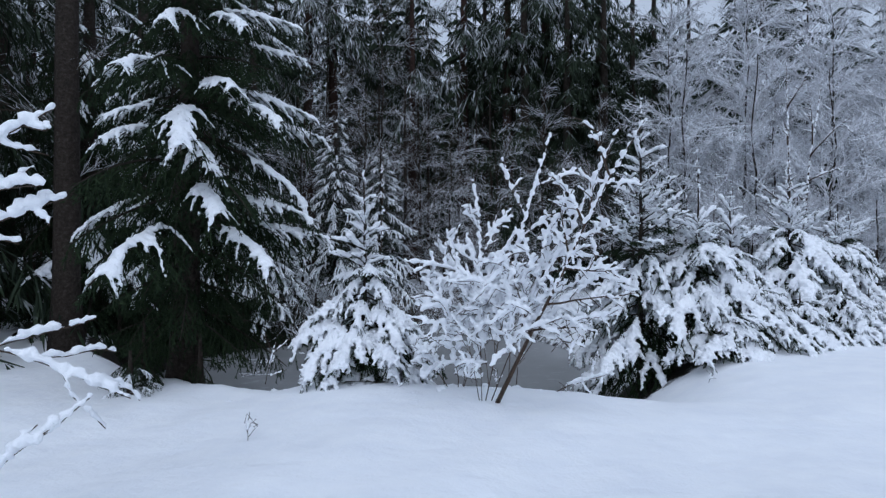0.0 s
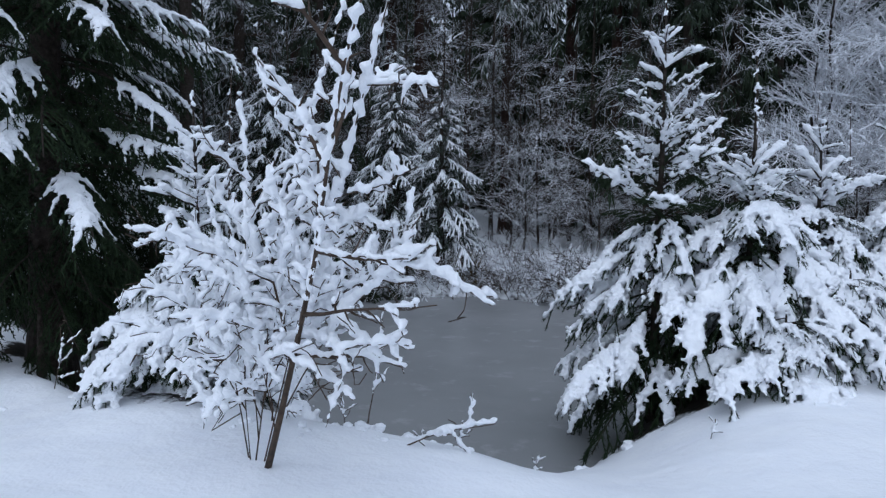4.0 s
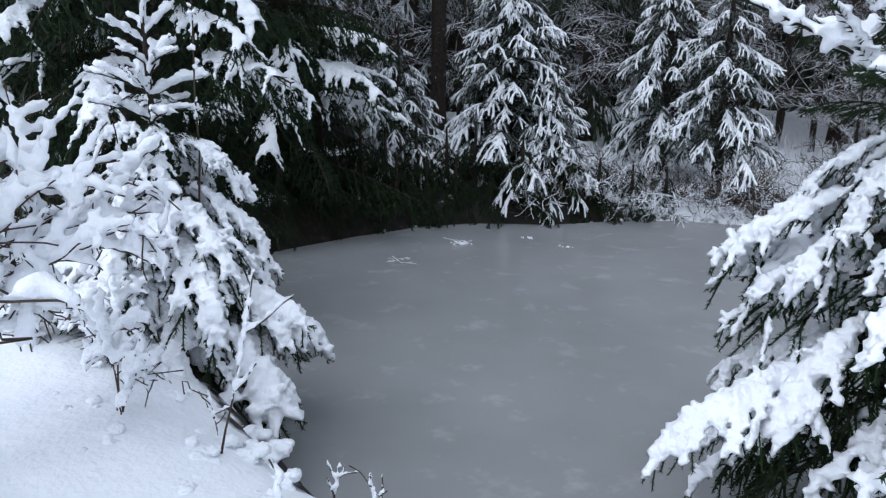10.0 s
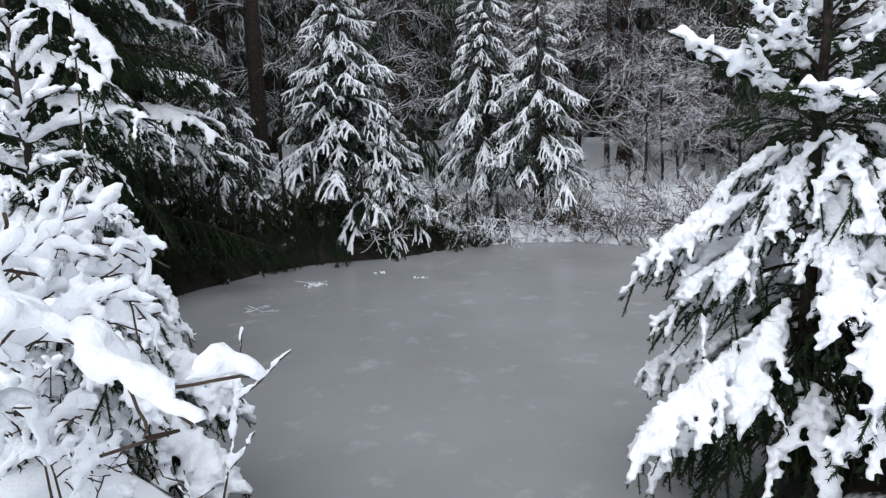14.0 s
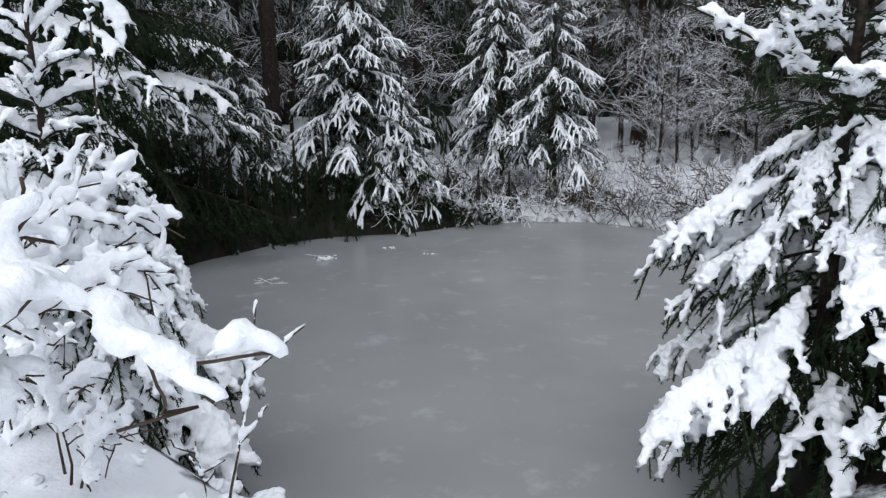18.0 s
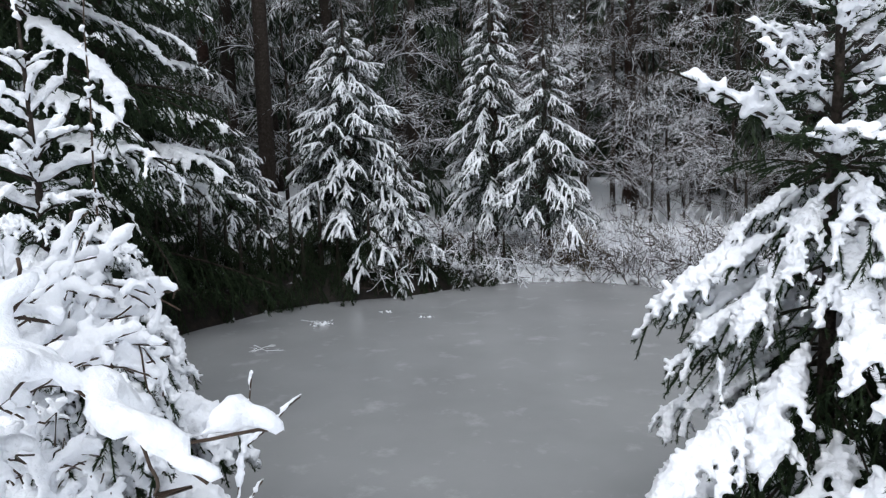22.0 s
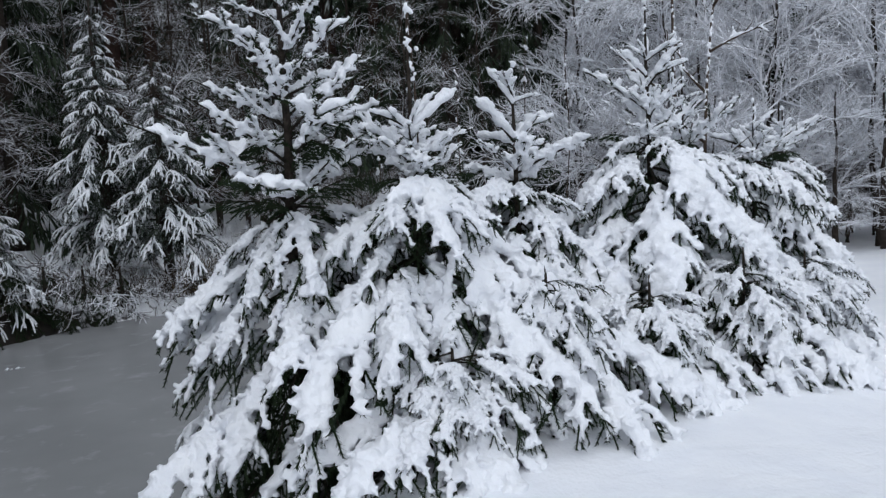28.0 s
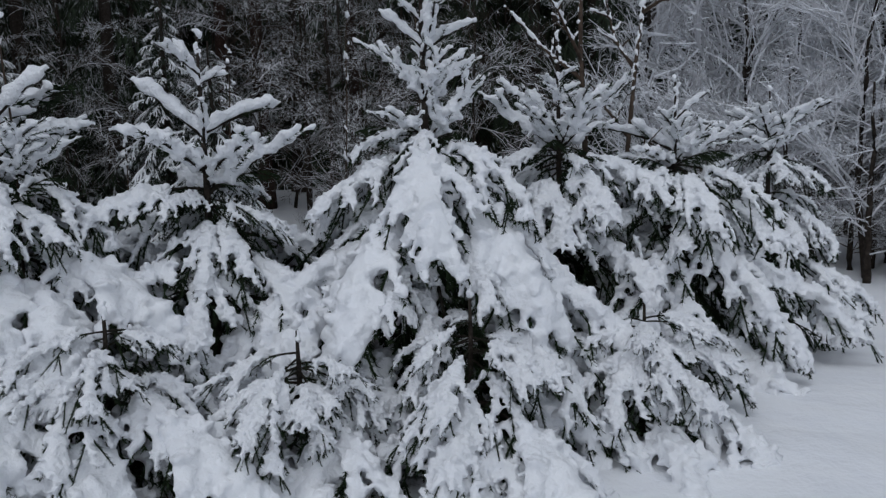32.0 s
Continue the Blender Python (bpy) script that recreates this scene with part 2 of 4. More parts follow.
def snow_mesh(name, lines, voxel, ratio=0.6, rounds=1, rng=None, lift=0.7, flat=0.8, jitter=0.5, split=1):
    """Snow heaped in many small lumps along lines of (points, radii), grown together."""
    rng = rng or np.random.default_rng(1)
    c = np.concatenate([p for p, r in lines])
    r = np.concatenate([q for p, q in lines])
    if split > 1:
        c = np.concatenate([c, np.repeat(c, split, 0) + np.clip(rng.normal(size=(len(c) * split, 3)), -1.3, 1.3) * np.repeat(r, split)[:, None] * (0.8, 0.8, 0.75) + (0, 0, 0.004)])
        r = np.concatenate([r * 0.85, np.repeat(r, split) * rng.uniform(0.4, 0.75, len(r) * split)])
    else:
        c = c + rng.normal(size=c.shape) * r[:, None] * (jitter, jitter, jitter * 0.5)
    c[:, 2] += lift * r
    v = (c[:, None] + BALL[0][None] * r[:, None, None] * (1, 1, flat)).reshape(-1, 3)
    f = (BALL[1][None] + (np.arange(len(c)) * len(BALL[0]))[:, None, None]).reshape(-1, 3)
    ob = new(name, raw(name, v, f, [SNOW]))
    rm = ob.modifiers.new("grow", "REMESH")
    rm.mode, rm.voxel_size = "VOXEL", voxel
    sm = ob.modifiers.new("soften", "SMOOTH")
    sm.factor, sm.iterations = 0.35, rounds
    if ratio < 1:
        dc = ob.modifiers.new("thin", "DECIMATE")
        dc.ratio = ratio
    dg = bpy.context.evaluated_depsgraph_get()
    me = bpy.data.meshes.new_from_object(ob.evaluated_get(dg))
    me.name = name
    co = np.empty(len(me.vertices) * 3)
    nm = np.empty(len(me.vertices) * 3)
    me.vertices.foreach_get("co", co)
    me.vertices.foreach_get("normal", nm)
    co, nm = co.reshape(-1, 3), nm.reshape(-1, 3)
    cell = voxel * 3.6
    g0 = np.floor(co / cell).astype(int)
    best = np.full(len(co), 9.0)
    for dx in (-1, 0, 1):
        for dy in (-1, 0, 1):
            for dz in (-1, 0, 1):
                c3 = g0 + (dx, dy, dz)
                h = (c3[:, 0] * 73856093) ^ (c3[:, 1] * 19349663) ^ (c3[:, 2] * 83492791)
                j = np.stack([(h % 1009) / 1009.0, (h % 1013) / 1013.0, (h % 1019) / 1019.0], 1)
                best = np.minimum(best, np.linalg.norm(co / cell - c3 - j, axis=1))
    co += nm * ((0.45 - best) * voxel * 1.7)[:, None]
    me.vertices.foreach_set("co", co.ravel())
    bpy.data.objects.remove(ob)
    me.materials.clear()
    me.materials.append(SNOW)
    me.polygons.foreach_set("use_smooth", np.ones(len(me.polygons), bool))
    return me


def lumps(rng, k, r, low=0.7, high=1.3):
    """Radii of one ridge of snow: uneven, rounded at both ends."""
    s = np.linspace(0, 1, k)
    a = rng.uniform(low, high, k)
    a = 0.7 * a + 0.3 * np.roll(a, 1)
    return r * a * np.clip(1 - np.abs(2 * s - 1) ** 6, 0.72, 1)


# ---- spruce branches, each built once and then shared ----
def bough(rng, length, pitch0, pitch1, pairs, side_len, angle, droop, sub=0, uneven=6.0):
    """Twig lines of one bough that grows along x: [(points, level)]. Angles in degrees."""
    lines = []
    k = 12
    p = np.zeros((k, 3))
    yaw = 0.0
    dirs = []
    for q in range(k):
        s = q / (k - 1)
        a = math.radians(pitch0 + (pitch1 - pitch0) * s)
        yaw += rng.normal() * 0.04
        dirs.append(np.array((math.cos(a) * math.cos(yaw), math.cos(a) * math.sin(yaw), math.sin(a))))
        if q:
            p[q] = p[q - 1] + dirs[q] * length / (k - 1)
    dirs = np.array(dirs)
    lines.append((p, 0))
    for q in range(pairs):
        s = 0.14 + 0.80 * (q + rng.random() * 0.5) / pairs
        at = s * (k - 1)
        q0 = int(at)
        o = p[q0] + (p[min(q0 + 1, k - 1)] - p[q0]) * (at - q0)
        d0 = dirs[q0]
        for sign in (-1, 1):
            ln = side_len * length * (0.35 + 0.9 * min(s / 0.3, 1.0) * (1 - s) ** 0.8) * rng.uniform(0.7 - 0.02 * (uneven - 6), 1.2 + 0.02 * (uneven - 6))
            a = math.radians(angle + rng.normal() * uneven) * sign
            d = np.array((d0[0] * math.cos(a) - d0[1] * math.sin(a), d0[0] * math.sin(a) + d0[1] * math.cos(a), d0[2]))
            m = 6
            t = [o]
            for w in range(1, m):
                e = d.copy()
                e[2] -= math.radians(droop) * w / (m - 1)
                e += rng.normal(size=3) * 0.012 * (uneven - 6)
                e = e / np.linalg.norm(e)
                t.append(t[-1] + e * ln / (m - 1))
            t = np.array(t)
            lines.append((t, 1))
            if sub and ln > 0.16 * length:
                for w in range(1, 1 + sub):
                    for s2 in (-1, 1):
                        at2 = min(m - 2, int(1 + w * (m - 2) / (sub + 1)))
                        a2 = math.radians(42) * s2
                        e = np.array((d[0] * math.cos(a2) - d[1] * math.sin(a2), d[0] * math.sin(a2) + d[1] * math.cos(a2), d[2] - math.radians(droop) * 0.7))
                        e = e / np.linalg.norm(e)
                        ll = ln * 0.42 * rng.uniform(0.7, 1.2)
                        u = np.array([t[at2] + e * ll * x - np.array((0, 0, 0.25 * ll)) * x * x for x in (0, 0.35, 0.7, 1)])
                        lines.append((u, 2))
    return lines


def branch_meshes(tag, rng, lines, need, snow, bark_r, web=0.42):
    """(branch mesh, snow mesh or None). need: per metre, length, width; snow: radius, cover, voxel, ratio, from, to."""
    v1, f1 = tube(lines[0][0], np.linspace(bark_r, bark_r * 0.3, len(lines[0][0])), 4, cap=False)
    core = need[1] * (0.24 if tag in ("laden", "long", "shade") else 0.16)
    v3, f3 = join([tube(pts[::(3 if lv else 2)] if len(pts) < 12 else pts[4::2], np.full(len(pts[::(3 if lv else 2)] if len(pts) < 12 else pts[4::2]), core) * np.linspace(1, 0.6, len(pts[::(3 if lv else 2)] if len(pts) < 12 else pts[4::2])), 3, cap=False) for pts, lv in lines])
    v2, f2 = needles(lines, rng, *need)
    v, f = join([(v1, f1), (v3, f3), (v2, f2)])
    me = raw(tag + "_branch", v, f, [BARK, DUST_NEEDLE if tag == "mid" else NEEDLE], True, [0] * len(f1) + [1] * (len(f2) + len(f3)))
    if not snow:
        return me, None
    r, cover, voxel, ratio, begin, end = snow

    def ridge(pts, a, b, rad):
        span = np.linalg.norm(np.diff(pts, axis=0), axis=1).sum() * (b - a)
        s = np.linspace(a, b, max(2, int(span / (rad * 0.8))))
        q = np.stack([np.interp(s, np.linspace(0, 1, len(pts)), pts[:, c]) for c in range(3)], 1)
        hs = lumps(rng, len(q), rad, 0.62, 1.4)
        return q, hs * np.linspace(1.15, 0.6, len(q)) if tag in ("big", "upper", "airy") else hs

    sl = [ridge(lines[0][0], begin, end, r * 1.2)]
    reach = lines[0][0][-1][0]
    last = {}
    for pts, lv in lines:
        if lv != 1 or pts[0][0] < begin * reach * 0.85 + 0.1 * rng.normal() * reach * (voxel == 0):
            continue
        sign = pts[-1][1] > pts[0][1]
        full = rng.uniform(0.88, 1.04) if rng.random() < cover else rng.uniform(0.15, 0.5)
        sl.append(ridge(pts, 0.0, full, r))
        if sign in last:
            other, of = last[sign]
            mid = 0.5 * (pts + other)
            sl.append(ridge(mid, 0.0, web * min(full, of), r * 1.2))
        last[sign] = (pts, full)
    for pts, lv in lines:
        if lv == 2 and rng.random() < cover * (0.28 if tag in ("laden", "long") else 0.0 if voxel else 0.9) and pts[0][0] > begin * reach:
            sl.append(ridge(pts, 0.0, 0.9, r * 0.7))
    if voxel == 0:
        thin = []
        for p, q in sl:
            k = np.linspace(0, len(p) - 1, 3 if len(p) < 24 else 6)
            thin.append(tube(np.stack([np.interp(k, np.arange(len(p)), p[:, c]) for c in range(3)], 1), np.interp(k, np.arange(len(q)), q) * np.linspace(1.1, 0.6, len(k)) + r * 0.25, 4, 0.5, 0.8, False))
        v, f = join(thin)
        return me, raw(tag + "_snow", v, f, [SNOW])
    return me, snow_mesh(tag + "_snow", sl, voxel, ratio, 1, rng, 0.7, 0.8, 0.15, 3 if tag in ("laden", "long") else 2 if tag in ("big", "upper", "airy") else 1)


rng = np.random.default_rng(7)
NEAR_NEED = (330, 0.024, 0.0060)
LADEN = [branch_meshes("laden", rng, bough(rng, 1.0, a, b, 8, sd * 1.05, an + 4, dr * 1.1, 1, 20), NEAR_NEED, (0.028, min(1.0, cv * 1.12), 0.0115, 0.25, 0.28, 0.98), 0.010, 0.55)
         for a, b, dr, sd, an, cv in ((-8, -48, 40, 0.36, 42, 0.85), (-15, -40, 50, 0.40, 38, 0.8), (0, -55, 45, 0.34, 45, 0.9), (-20, -55, 35, 0.36, 40, 0.7),
                                      (-5, -35, 60, 0.40, 44, 0.8), (-12, -60, 40, 0.32, 38, 0.6), (5, -40, 50, 0.38, 42, 0.85), (-10, -50, 30, 0.42, 36, 0.75),
                                      (-14, -48, 45, 0.38, 40, 0.30), (-4, -52, 50, 0.36, 42, 0.40))]
LONG = [branch_meshes("long", rng, bough(rng, 1.7, a, b, 13, sd * 1.05, an + 4, dr * 1.1, 1, 20), (230, 0.026, 0.0066), (0.034, cv, 0.016, 0.25, 0.30, 0.98), 0.014, 0.55)
        for a, b, dr, sd, an, cv in ((-5, -45, 55, 0.26, 42, 0.85), (-12, -38, 60, 0.28, 40, 0.8), (-18, -50, 50, 0.25, 44, 0.75), (0, -50, 60, 0.27, 40, 0.85), (-8, -46, 55, 0.27, 42, 0.35))]
UPPER = [branch_meshes("upper", rng, bough(rng, 1.0, a, b, 2, 0.46, 48, dr, 0, 12), (190, 0.044, 0.011), (0.060, 0.9, 0.025, 0.34, 0.12, 1.0), 0.016, 0.0)
         for a, b, dr in ((40, 30, 0), (48, 35, 0), (34, 20, 4), (30, 10, 8), (26, 16, 6))]
UPPER_THIN = [branch_meshes("airy", rng, bough(rng, 1.0, a, b, pr, 0.36, 48, dr, sb, 14), (170, 0.040, 0.011), (0.041, 0.9, 0.019, 0.32, 0.20, 1.0), 0.014, 0.0)
              for a, b, dr, pr, sb in ((34, 26, 4, 1, 0), (42, 30, 0, 2, 0), (28, 18, 6, 2, 0), (24, 10, 8, 3, 1))]
SPIKE = [branch_meshes("spike", rng, bough(rng, 1.0, a, b, pr, 0.40, 42, 0, 0), (110, 0.06, 0.012), (0.085, 1.0, 0.040, 0.5, 0.03, 0.99), 0.028, 0.2)
         for a, b, pr in ((42, 30, 0), (34, 10, 1), (50, 38, 0), (25, 4, 1), (40, 22, 2))]
SHADE = [branch_meshes("shade", rng, bough(rng, 1.0, a, b, 7, 0.40, 50, 60, 1), (130, 0.034, 0.0090), None, 0.012)
         for a, b in ((-25, -60), (-10, -45), (-35, -70))]
MID = [branch_meshes("mid", rng, bough(rng, 1.0, a, b, 9, 0.38, 48, 80, 1, 18), (34, 0.05, 0.016), (0.0165, cv, 0, 1, bg + 0.05, 0.98), 0.012, 0.3)
       for a, b, cv, bg in ((10, -35, 0.85, 0.5), (0, -45, 0.5, 0.3), (15, -25, 0.75, 0.55), (-10, -50, 0.9, 0.45), (5, -40, 0.35, 0.6), (10, -30, 0.9, 0.62))]
BIG = [branch_meshes("big", rng, bough(rng, 2.0, a, b, 13, 0.33, 44, 70, 1, 14), (40, 0.055, 0.014), (0.024, cv, 0.018, 0.25, bg - 0.05, 0.99), 0.022, 0.45)
       for a, b, bg, cv in ((5, -35, 0.45, 0.85), (-5, -30, 0.34, 0.7), (10, -45, 0.55, 0.9), (0, -25, 0.6, 0.85))]
BIG_DARK = [branch_meshes("bigdark", rng, bough(rng, 2.0, a, b, 13, 0.32, 50, 105, 1), (27, 0.06, 0.020), None, 0.022)
            for a, b in ((0, -40), (-10, -30))]


def trunk_mesh(rng, height, r0, r1, mat, sides=9, lean=0.02):
    k = 14
    z = np.linspace(-0.25, height, k)
    w = np.cumsum(rng.normal(size=(k, 2)) * lean * height / k, axis=0)
    pts = np.column_stack([w[:, 0] - w[1, 0], w[:, 1] - w[1, 1], z])
    rad = r0 + (r1 - r0) * np.linspace(0, 1, k) ** 0.9
    rad[0] *= 1.35
    v, f = tube(pts, rad, sides)
    return raw("trunk", v, f, [mat]), pts


def put_branches(tree, rng, trunk_pts, levels, shaded=None):
    """levels: rows of height, count, length, spread of length, list of (branch, snow) meshes, extra pitch."""
    turn = rng.random() * 6.28
    for z, count, length, spread, kinds, tip in levels:
        turn += 2.4
        for q in range(count):
            az = turn + q * 2 * math.pi / count + rng.normal() * 0.15
            s = length * rng.uniform(1 - spread, 1 + spread * 0.6)
            zz = z + rng.normal() * 0.04
            c = [float(np.interp(zz, trunk_pts[:, 2], trunk_pts[:, j])) for j in (0, 1)]
            br, sn = kinds[int(rng.integers(len(kinds)))]
            if shaded and math.cos(az - shaded[0]) > 0.35:
                s *= 0.8
                br, sn = shaded[1][int(rng.integers(len(shaded[1])))]
            size = s / (2.0 if br.name.startswith("big") else 1.7 if br.name.startswith("long") else 1.0)
            m = Matrix.Translation((c[0], c[1], zz)) @ Euler((rng.normal() * 0.08, -radians(tip + rng.normal() * 5), az)).to_matrix().to_4x4() @ Matrix.Diagonal((size, size, size, 1))
            o = part("branch", br, tree, m)
            if sn:
                part("snow", sn, o)


def young_spruce(seed, x, y, z, skirt, top, radius, label, upper_len=0.5, leader=0.25, per=6, first=0.10, steps=None, gap=0.23, arms=6, sparse=False, hollow=0.0):
    """A young spruce: snow-laden skirt up to `skirt`, open upper whorls up to `top` (heights above its foot)."""
    rng = np.random.default_rng(seed)
    tree = thing("spruce_tree", pose(x, y, z), label, "tree", "young spruces by the pond")
    me, pts = trunk_mesh(rng, top, 0.032 + 0.006 * top, 0.006, BARK, 7)
    part("trunk", me, tree)
    rows, low = [], []
    n_low = steps or max(4, int(skirt / 0.27))
    for q in range(n_low):
        h = first + (skirt - first) * (q + 0.5) / n_low
        ln = radius * (1 - 0.52 * (h / skirt) ** 1.7)
        (low if h < hollow * skirt else rows).append((h + 0.30 * ln, per, ln * 1.10, 0.34, LADEN if ln < 1.12 else LONG, 2 - 6 * (h / skirt)))
        if q % 2 == 0 and h < 0.62 * skirt:
            rows.append((h + 0.15 * ln, 7, ln * 0.85, 0.2, SHADE, 0))
    n_up = max(3, int((top - skirt) / gap))
    for q in range(n_up):
        s = (q + 0.6) / n_up
        h = skirt + (top - leader - skirt) * s
        ln = upper_len * (1 - s) ** 0.75 + 0.16
        if top < 1.0:
            rows.append((h, 5, 0.45, 0.3, LADEN, 16))
            continue
        rows.append((h, arms if s < 0.5 else min(4, arms), ln, 0.35, (UPPER_THIN if sparse else UPPER) if ln > 0.43 else SPIKE, 0))
        if s < 0.4:
            rows.append((h - 0.06, 5, ln * 0.62, 0.3, SHADE, 44))
        if q == 0 and not sparse:
            rows.append((h - 0.05, 4, min(ln, 0.5), 0.3, LADEN, 14))
    put_branches(tree, rng, pts, rows)
    put_branches(tree, rng, pts, low, (5.9, SHADE * 2 + LADEN[-2:]))
    k = np.linspace(0, 1, 6)
    tip = np.column_stack([np.interp(top - leader * 0.9 + k * leader * 0.9, pts[:, 2], pts[:, 0]), np.interp(top - leader * 0.9 + k * leader * 0.9, pts[:, 2], pts[:, 1]), top - leader * 0.9 + k * leader * 0.95])
    beads = []
    for q in range(max(3, int(leader / 0.05))):
        if rng.random() < 0.7:
            c = tip[0] + (tip[-1] - tip[0]) * (q + rng.random()) / max(3, int(leader / 0.05))
            beads.append((np.array([c, c + (0.004, 0, 0.018), c + (0, 0, 0.036)]), np.array([0.013, 0.016, 0.011]) * rng.uniform(0.8, 1.3)))
    beads.append((np.array([tip[-1], tip[-1] + (0, 0, 0.02)]), np.array([0.02, 0.016])))
    tagged(part("leader_snow", snow_mesh("leader_snow", beads, 0.009, 0.6, 1, rng, 0.2), tree), kind="stuff")
    return tree


# ---- ground and ice ----
POND = [(-0.6, 7.85), (0.2, 7.65), (0.9, 7.5), (1.5, 7.65), (2.0, 8.3), (2.4, 9.3), (2.7, 10.6), (3.0, 12.5), (2.8, 15.0), (2.2, 17.0), (1.0, 17.85), (-0.7, 18.35), (-2.0, 17.85),
        (-2.85, 16.95), (-3.45, 15.85), (-4.5, 15.0), (-5.0, 14.1), (-5.15, 12.8), (-5.2, 11.2), (-4.6, 10.0), (-3.4, 9.2), (-2.5, 8.3), (-1.7, 7.85)]


def pond_distance(x, y):
    """Distance from the pond's edge, minus inside."""
    a = np.array(POND)
    b = np.roll(a, -1, axis=0)
    best = np.full(x.shape, 1e9)
    inside = np.zeros(x.shape, bool)
    for (ax, ay), (bx, by) in zip(a, b):
        dx, dy = bx - ax, by - ay
        s = np.clip(((x - ax) * dx + (y - ay) * dy) / (dx * dx + dy * dy), 0, 1)
        best = np.minimum(best, np.hypot(x - ax - s * dx, y - ay - s * dy))
        inside ^= ((ay > y) != (by > y)) & (x < (bx - ax) * (y - ay) / (by - ay + 1e-12) + ax)
    return np.where(inside, -best, best)


def wave(x, y, seed):
    r = np.random.default_rng(seed)
    out = np.zeros_like(x)
    for q in range(9):
        f = 0.35 * 1.45 ** q
        a, ph = r.random() * 6.28, r.random() * 6.28
        out += np.sin(f * (x * math.cos(a) + y * math.sin(a)) * 2 + ph) / (1.45 ** q)
    return out


def ground_height(x, y):
    x, y = np.asarray(x, float), np.asarray(y, float)
    d = pond_distance(x, y)
    far = np.clip((y - 9.5) / 4.0, 0, 1)
    near = 0.86 * np.sin(np.clip(d / (0.82 + 1.1 * np.clip((x - 1.2) / 1.2, 0, 1)), 0, 1) * np.pi / 2) ** 0.8
    right = 0.12 * np.clip((x - 1.5) / 3.0, 0, 1)
    back = 0.30 * np.clip(d / 0.5, 0, 1) ** 0.7 + 0.35 * np.clip(d / 3.0, 0, 1) + 1.0 * np.clip((d - 2.5) / 9.0, 0, 1)
    east = np.clip((x - 3.0) / 3.0, 0, 1)
    back = back * (1 - east) + (0.9 * np.clip(d / 1.0, 0, 1)) * east
    west = np.clip((-2.2 - x) / 1.2, 0, 1)
    back = back + 0.22 * west * np.clip(d / 0.3, 0, 1)
    near = near + 0.3 * west * np.clip(d / 0.2, 0, 1) * np.clip(1.6 - d, 0, 1) * np.clip(y - 9.3, 0, 1)
    h = near * (1 - far) + back * far + right * np.clip(d, 0, 1) * (1 - far)
    h += np.clip(d * 2.0, 0, 1) * np.clip(1.8 - d, 0, 1) * (0.022 * wave(x * 3.1, y * 3.1, 11))
    h += np.clip(d * 1.5, 0, 1) * (0.030 * wave(x, y, 3) + 0.017 * wave(x * 3, y * 3, 5))
    h -= 0.20 * np.clip((-1.2 - x) / 1.2, 0, 1) * np.clip(d, 0, 1) * np.clip(10.5 - y, 0, 1)
    h += 0.08 * np.exp(-((x - 0.7) ** 2 / 0.9 + (y - 6.5) ** 2 / 0.35)) * np.clip(d, 0, 1)
    return np.where(d < 0, np.maximum(d * 0.9, -0.5), h)


def on_ground(x, y):
    return float(ground_height(np.array([x]), np.array([y]))[0])


def stretched(centre, half, dense, far):
    inner = np.arange(-half, half + 1e-6, dense)
    outer = half * (far / half) ** (np.arange(1, 15) / 14.0)
    return centre + np.concatenate([-outer[::-1], inner, outer])


gx, gy = stretched(1.0, 12, 0.15, 3000), stretched(10.5, 12, 0.15, 3000)
GX, GY = np.meshgrid(gx, gy)
GZ = ground_height(GX, GY)
for px, py in ((6.6, 8.3), (6.9, 8.9), (7.3, 9.4), (7.6, 10.1), (7.2, 8.2), (8.0, 10.6)):
    GZ -= 0.05 * np.exp(-((GX - px) ** 2 + (GY - py) ** 2) / 0.012)
nx, ny = len(gx), len(gy)
idx = np.arange(nx * ny).reshape(ny, nx)
quads = np.stack([idx[:-1, :-1], idx[:-1, 1:], idx[1:, 1:], idx[1:, :-1]], -1).reshape(-1, 4)
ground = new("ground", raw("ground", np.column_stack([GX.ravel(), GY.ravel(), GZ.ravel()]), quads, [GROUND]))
# rounds under trees: snow-free litter, its dark soil also painting the shade there
litter_shade = np.zeros(GX.shape)
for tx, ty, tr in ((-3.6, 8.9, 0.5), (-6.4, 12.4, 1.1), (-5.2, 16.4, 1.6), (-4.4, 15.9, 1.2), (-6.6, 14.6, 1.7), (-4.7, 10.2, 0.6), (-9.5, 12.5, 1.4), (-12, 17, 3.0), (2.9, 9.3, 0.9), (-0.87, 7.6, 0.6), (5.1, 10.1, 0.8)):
    litter_shade = np.maximum(litter_shade, np.clip(1.6 - np.hypot(GX - tx, GY - ty) / tr, 0, 1))
at = ground.data.attributes.new("litter_shade", "FLOAT", "POINT")
at.data.foreach_set("value", litter_shade.ravel())
tagged(ground, "smooth untrodden white snow with a bare dark bank at the pond, its soil blackened as in shade", "ground", kind="structure")

ring = np.array(POND)
mid = ring.mean(0)
outer = mid + (ring - mid) * 1.06
bm = bmesh.new()
top = [bm.verts.new((x, y, 0.0)) for x, y in outer]
face = bm.faces.new(top)
low = bmesh.ops.extrude_face_region(bm, geom=[face])["geom"]
bmesh.ops.translate(bm, verts=[q for q in low if isinstance(q, bmesh.types.BMVert)], vec=(0, 0, -0.12))
bmesh.ops.recalc_face_normals(bm, faces=bm.faces)
me = bpy.data.meshes.new("pond_ice")
bm.to_mesh(me)
bm.free()
me.materials.append(ICE)
tagged(new("water", me), "frozen forest pond with dull grey ice and pale frosty blotches", "pond", kind="structure")

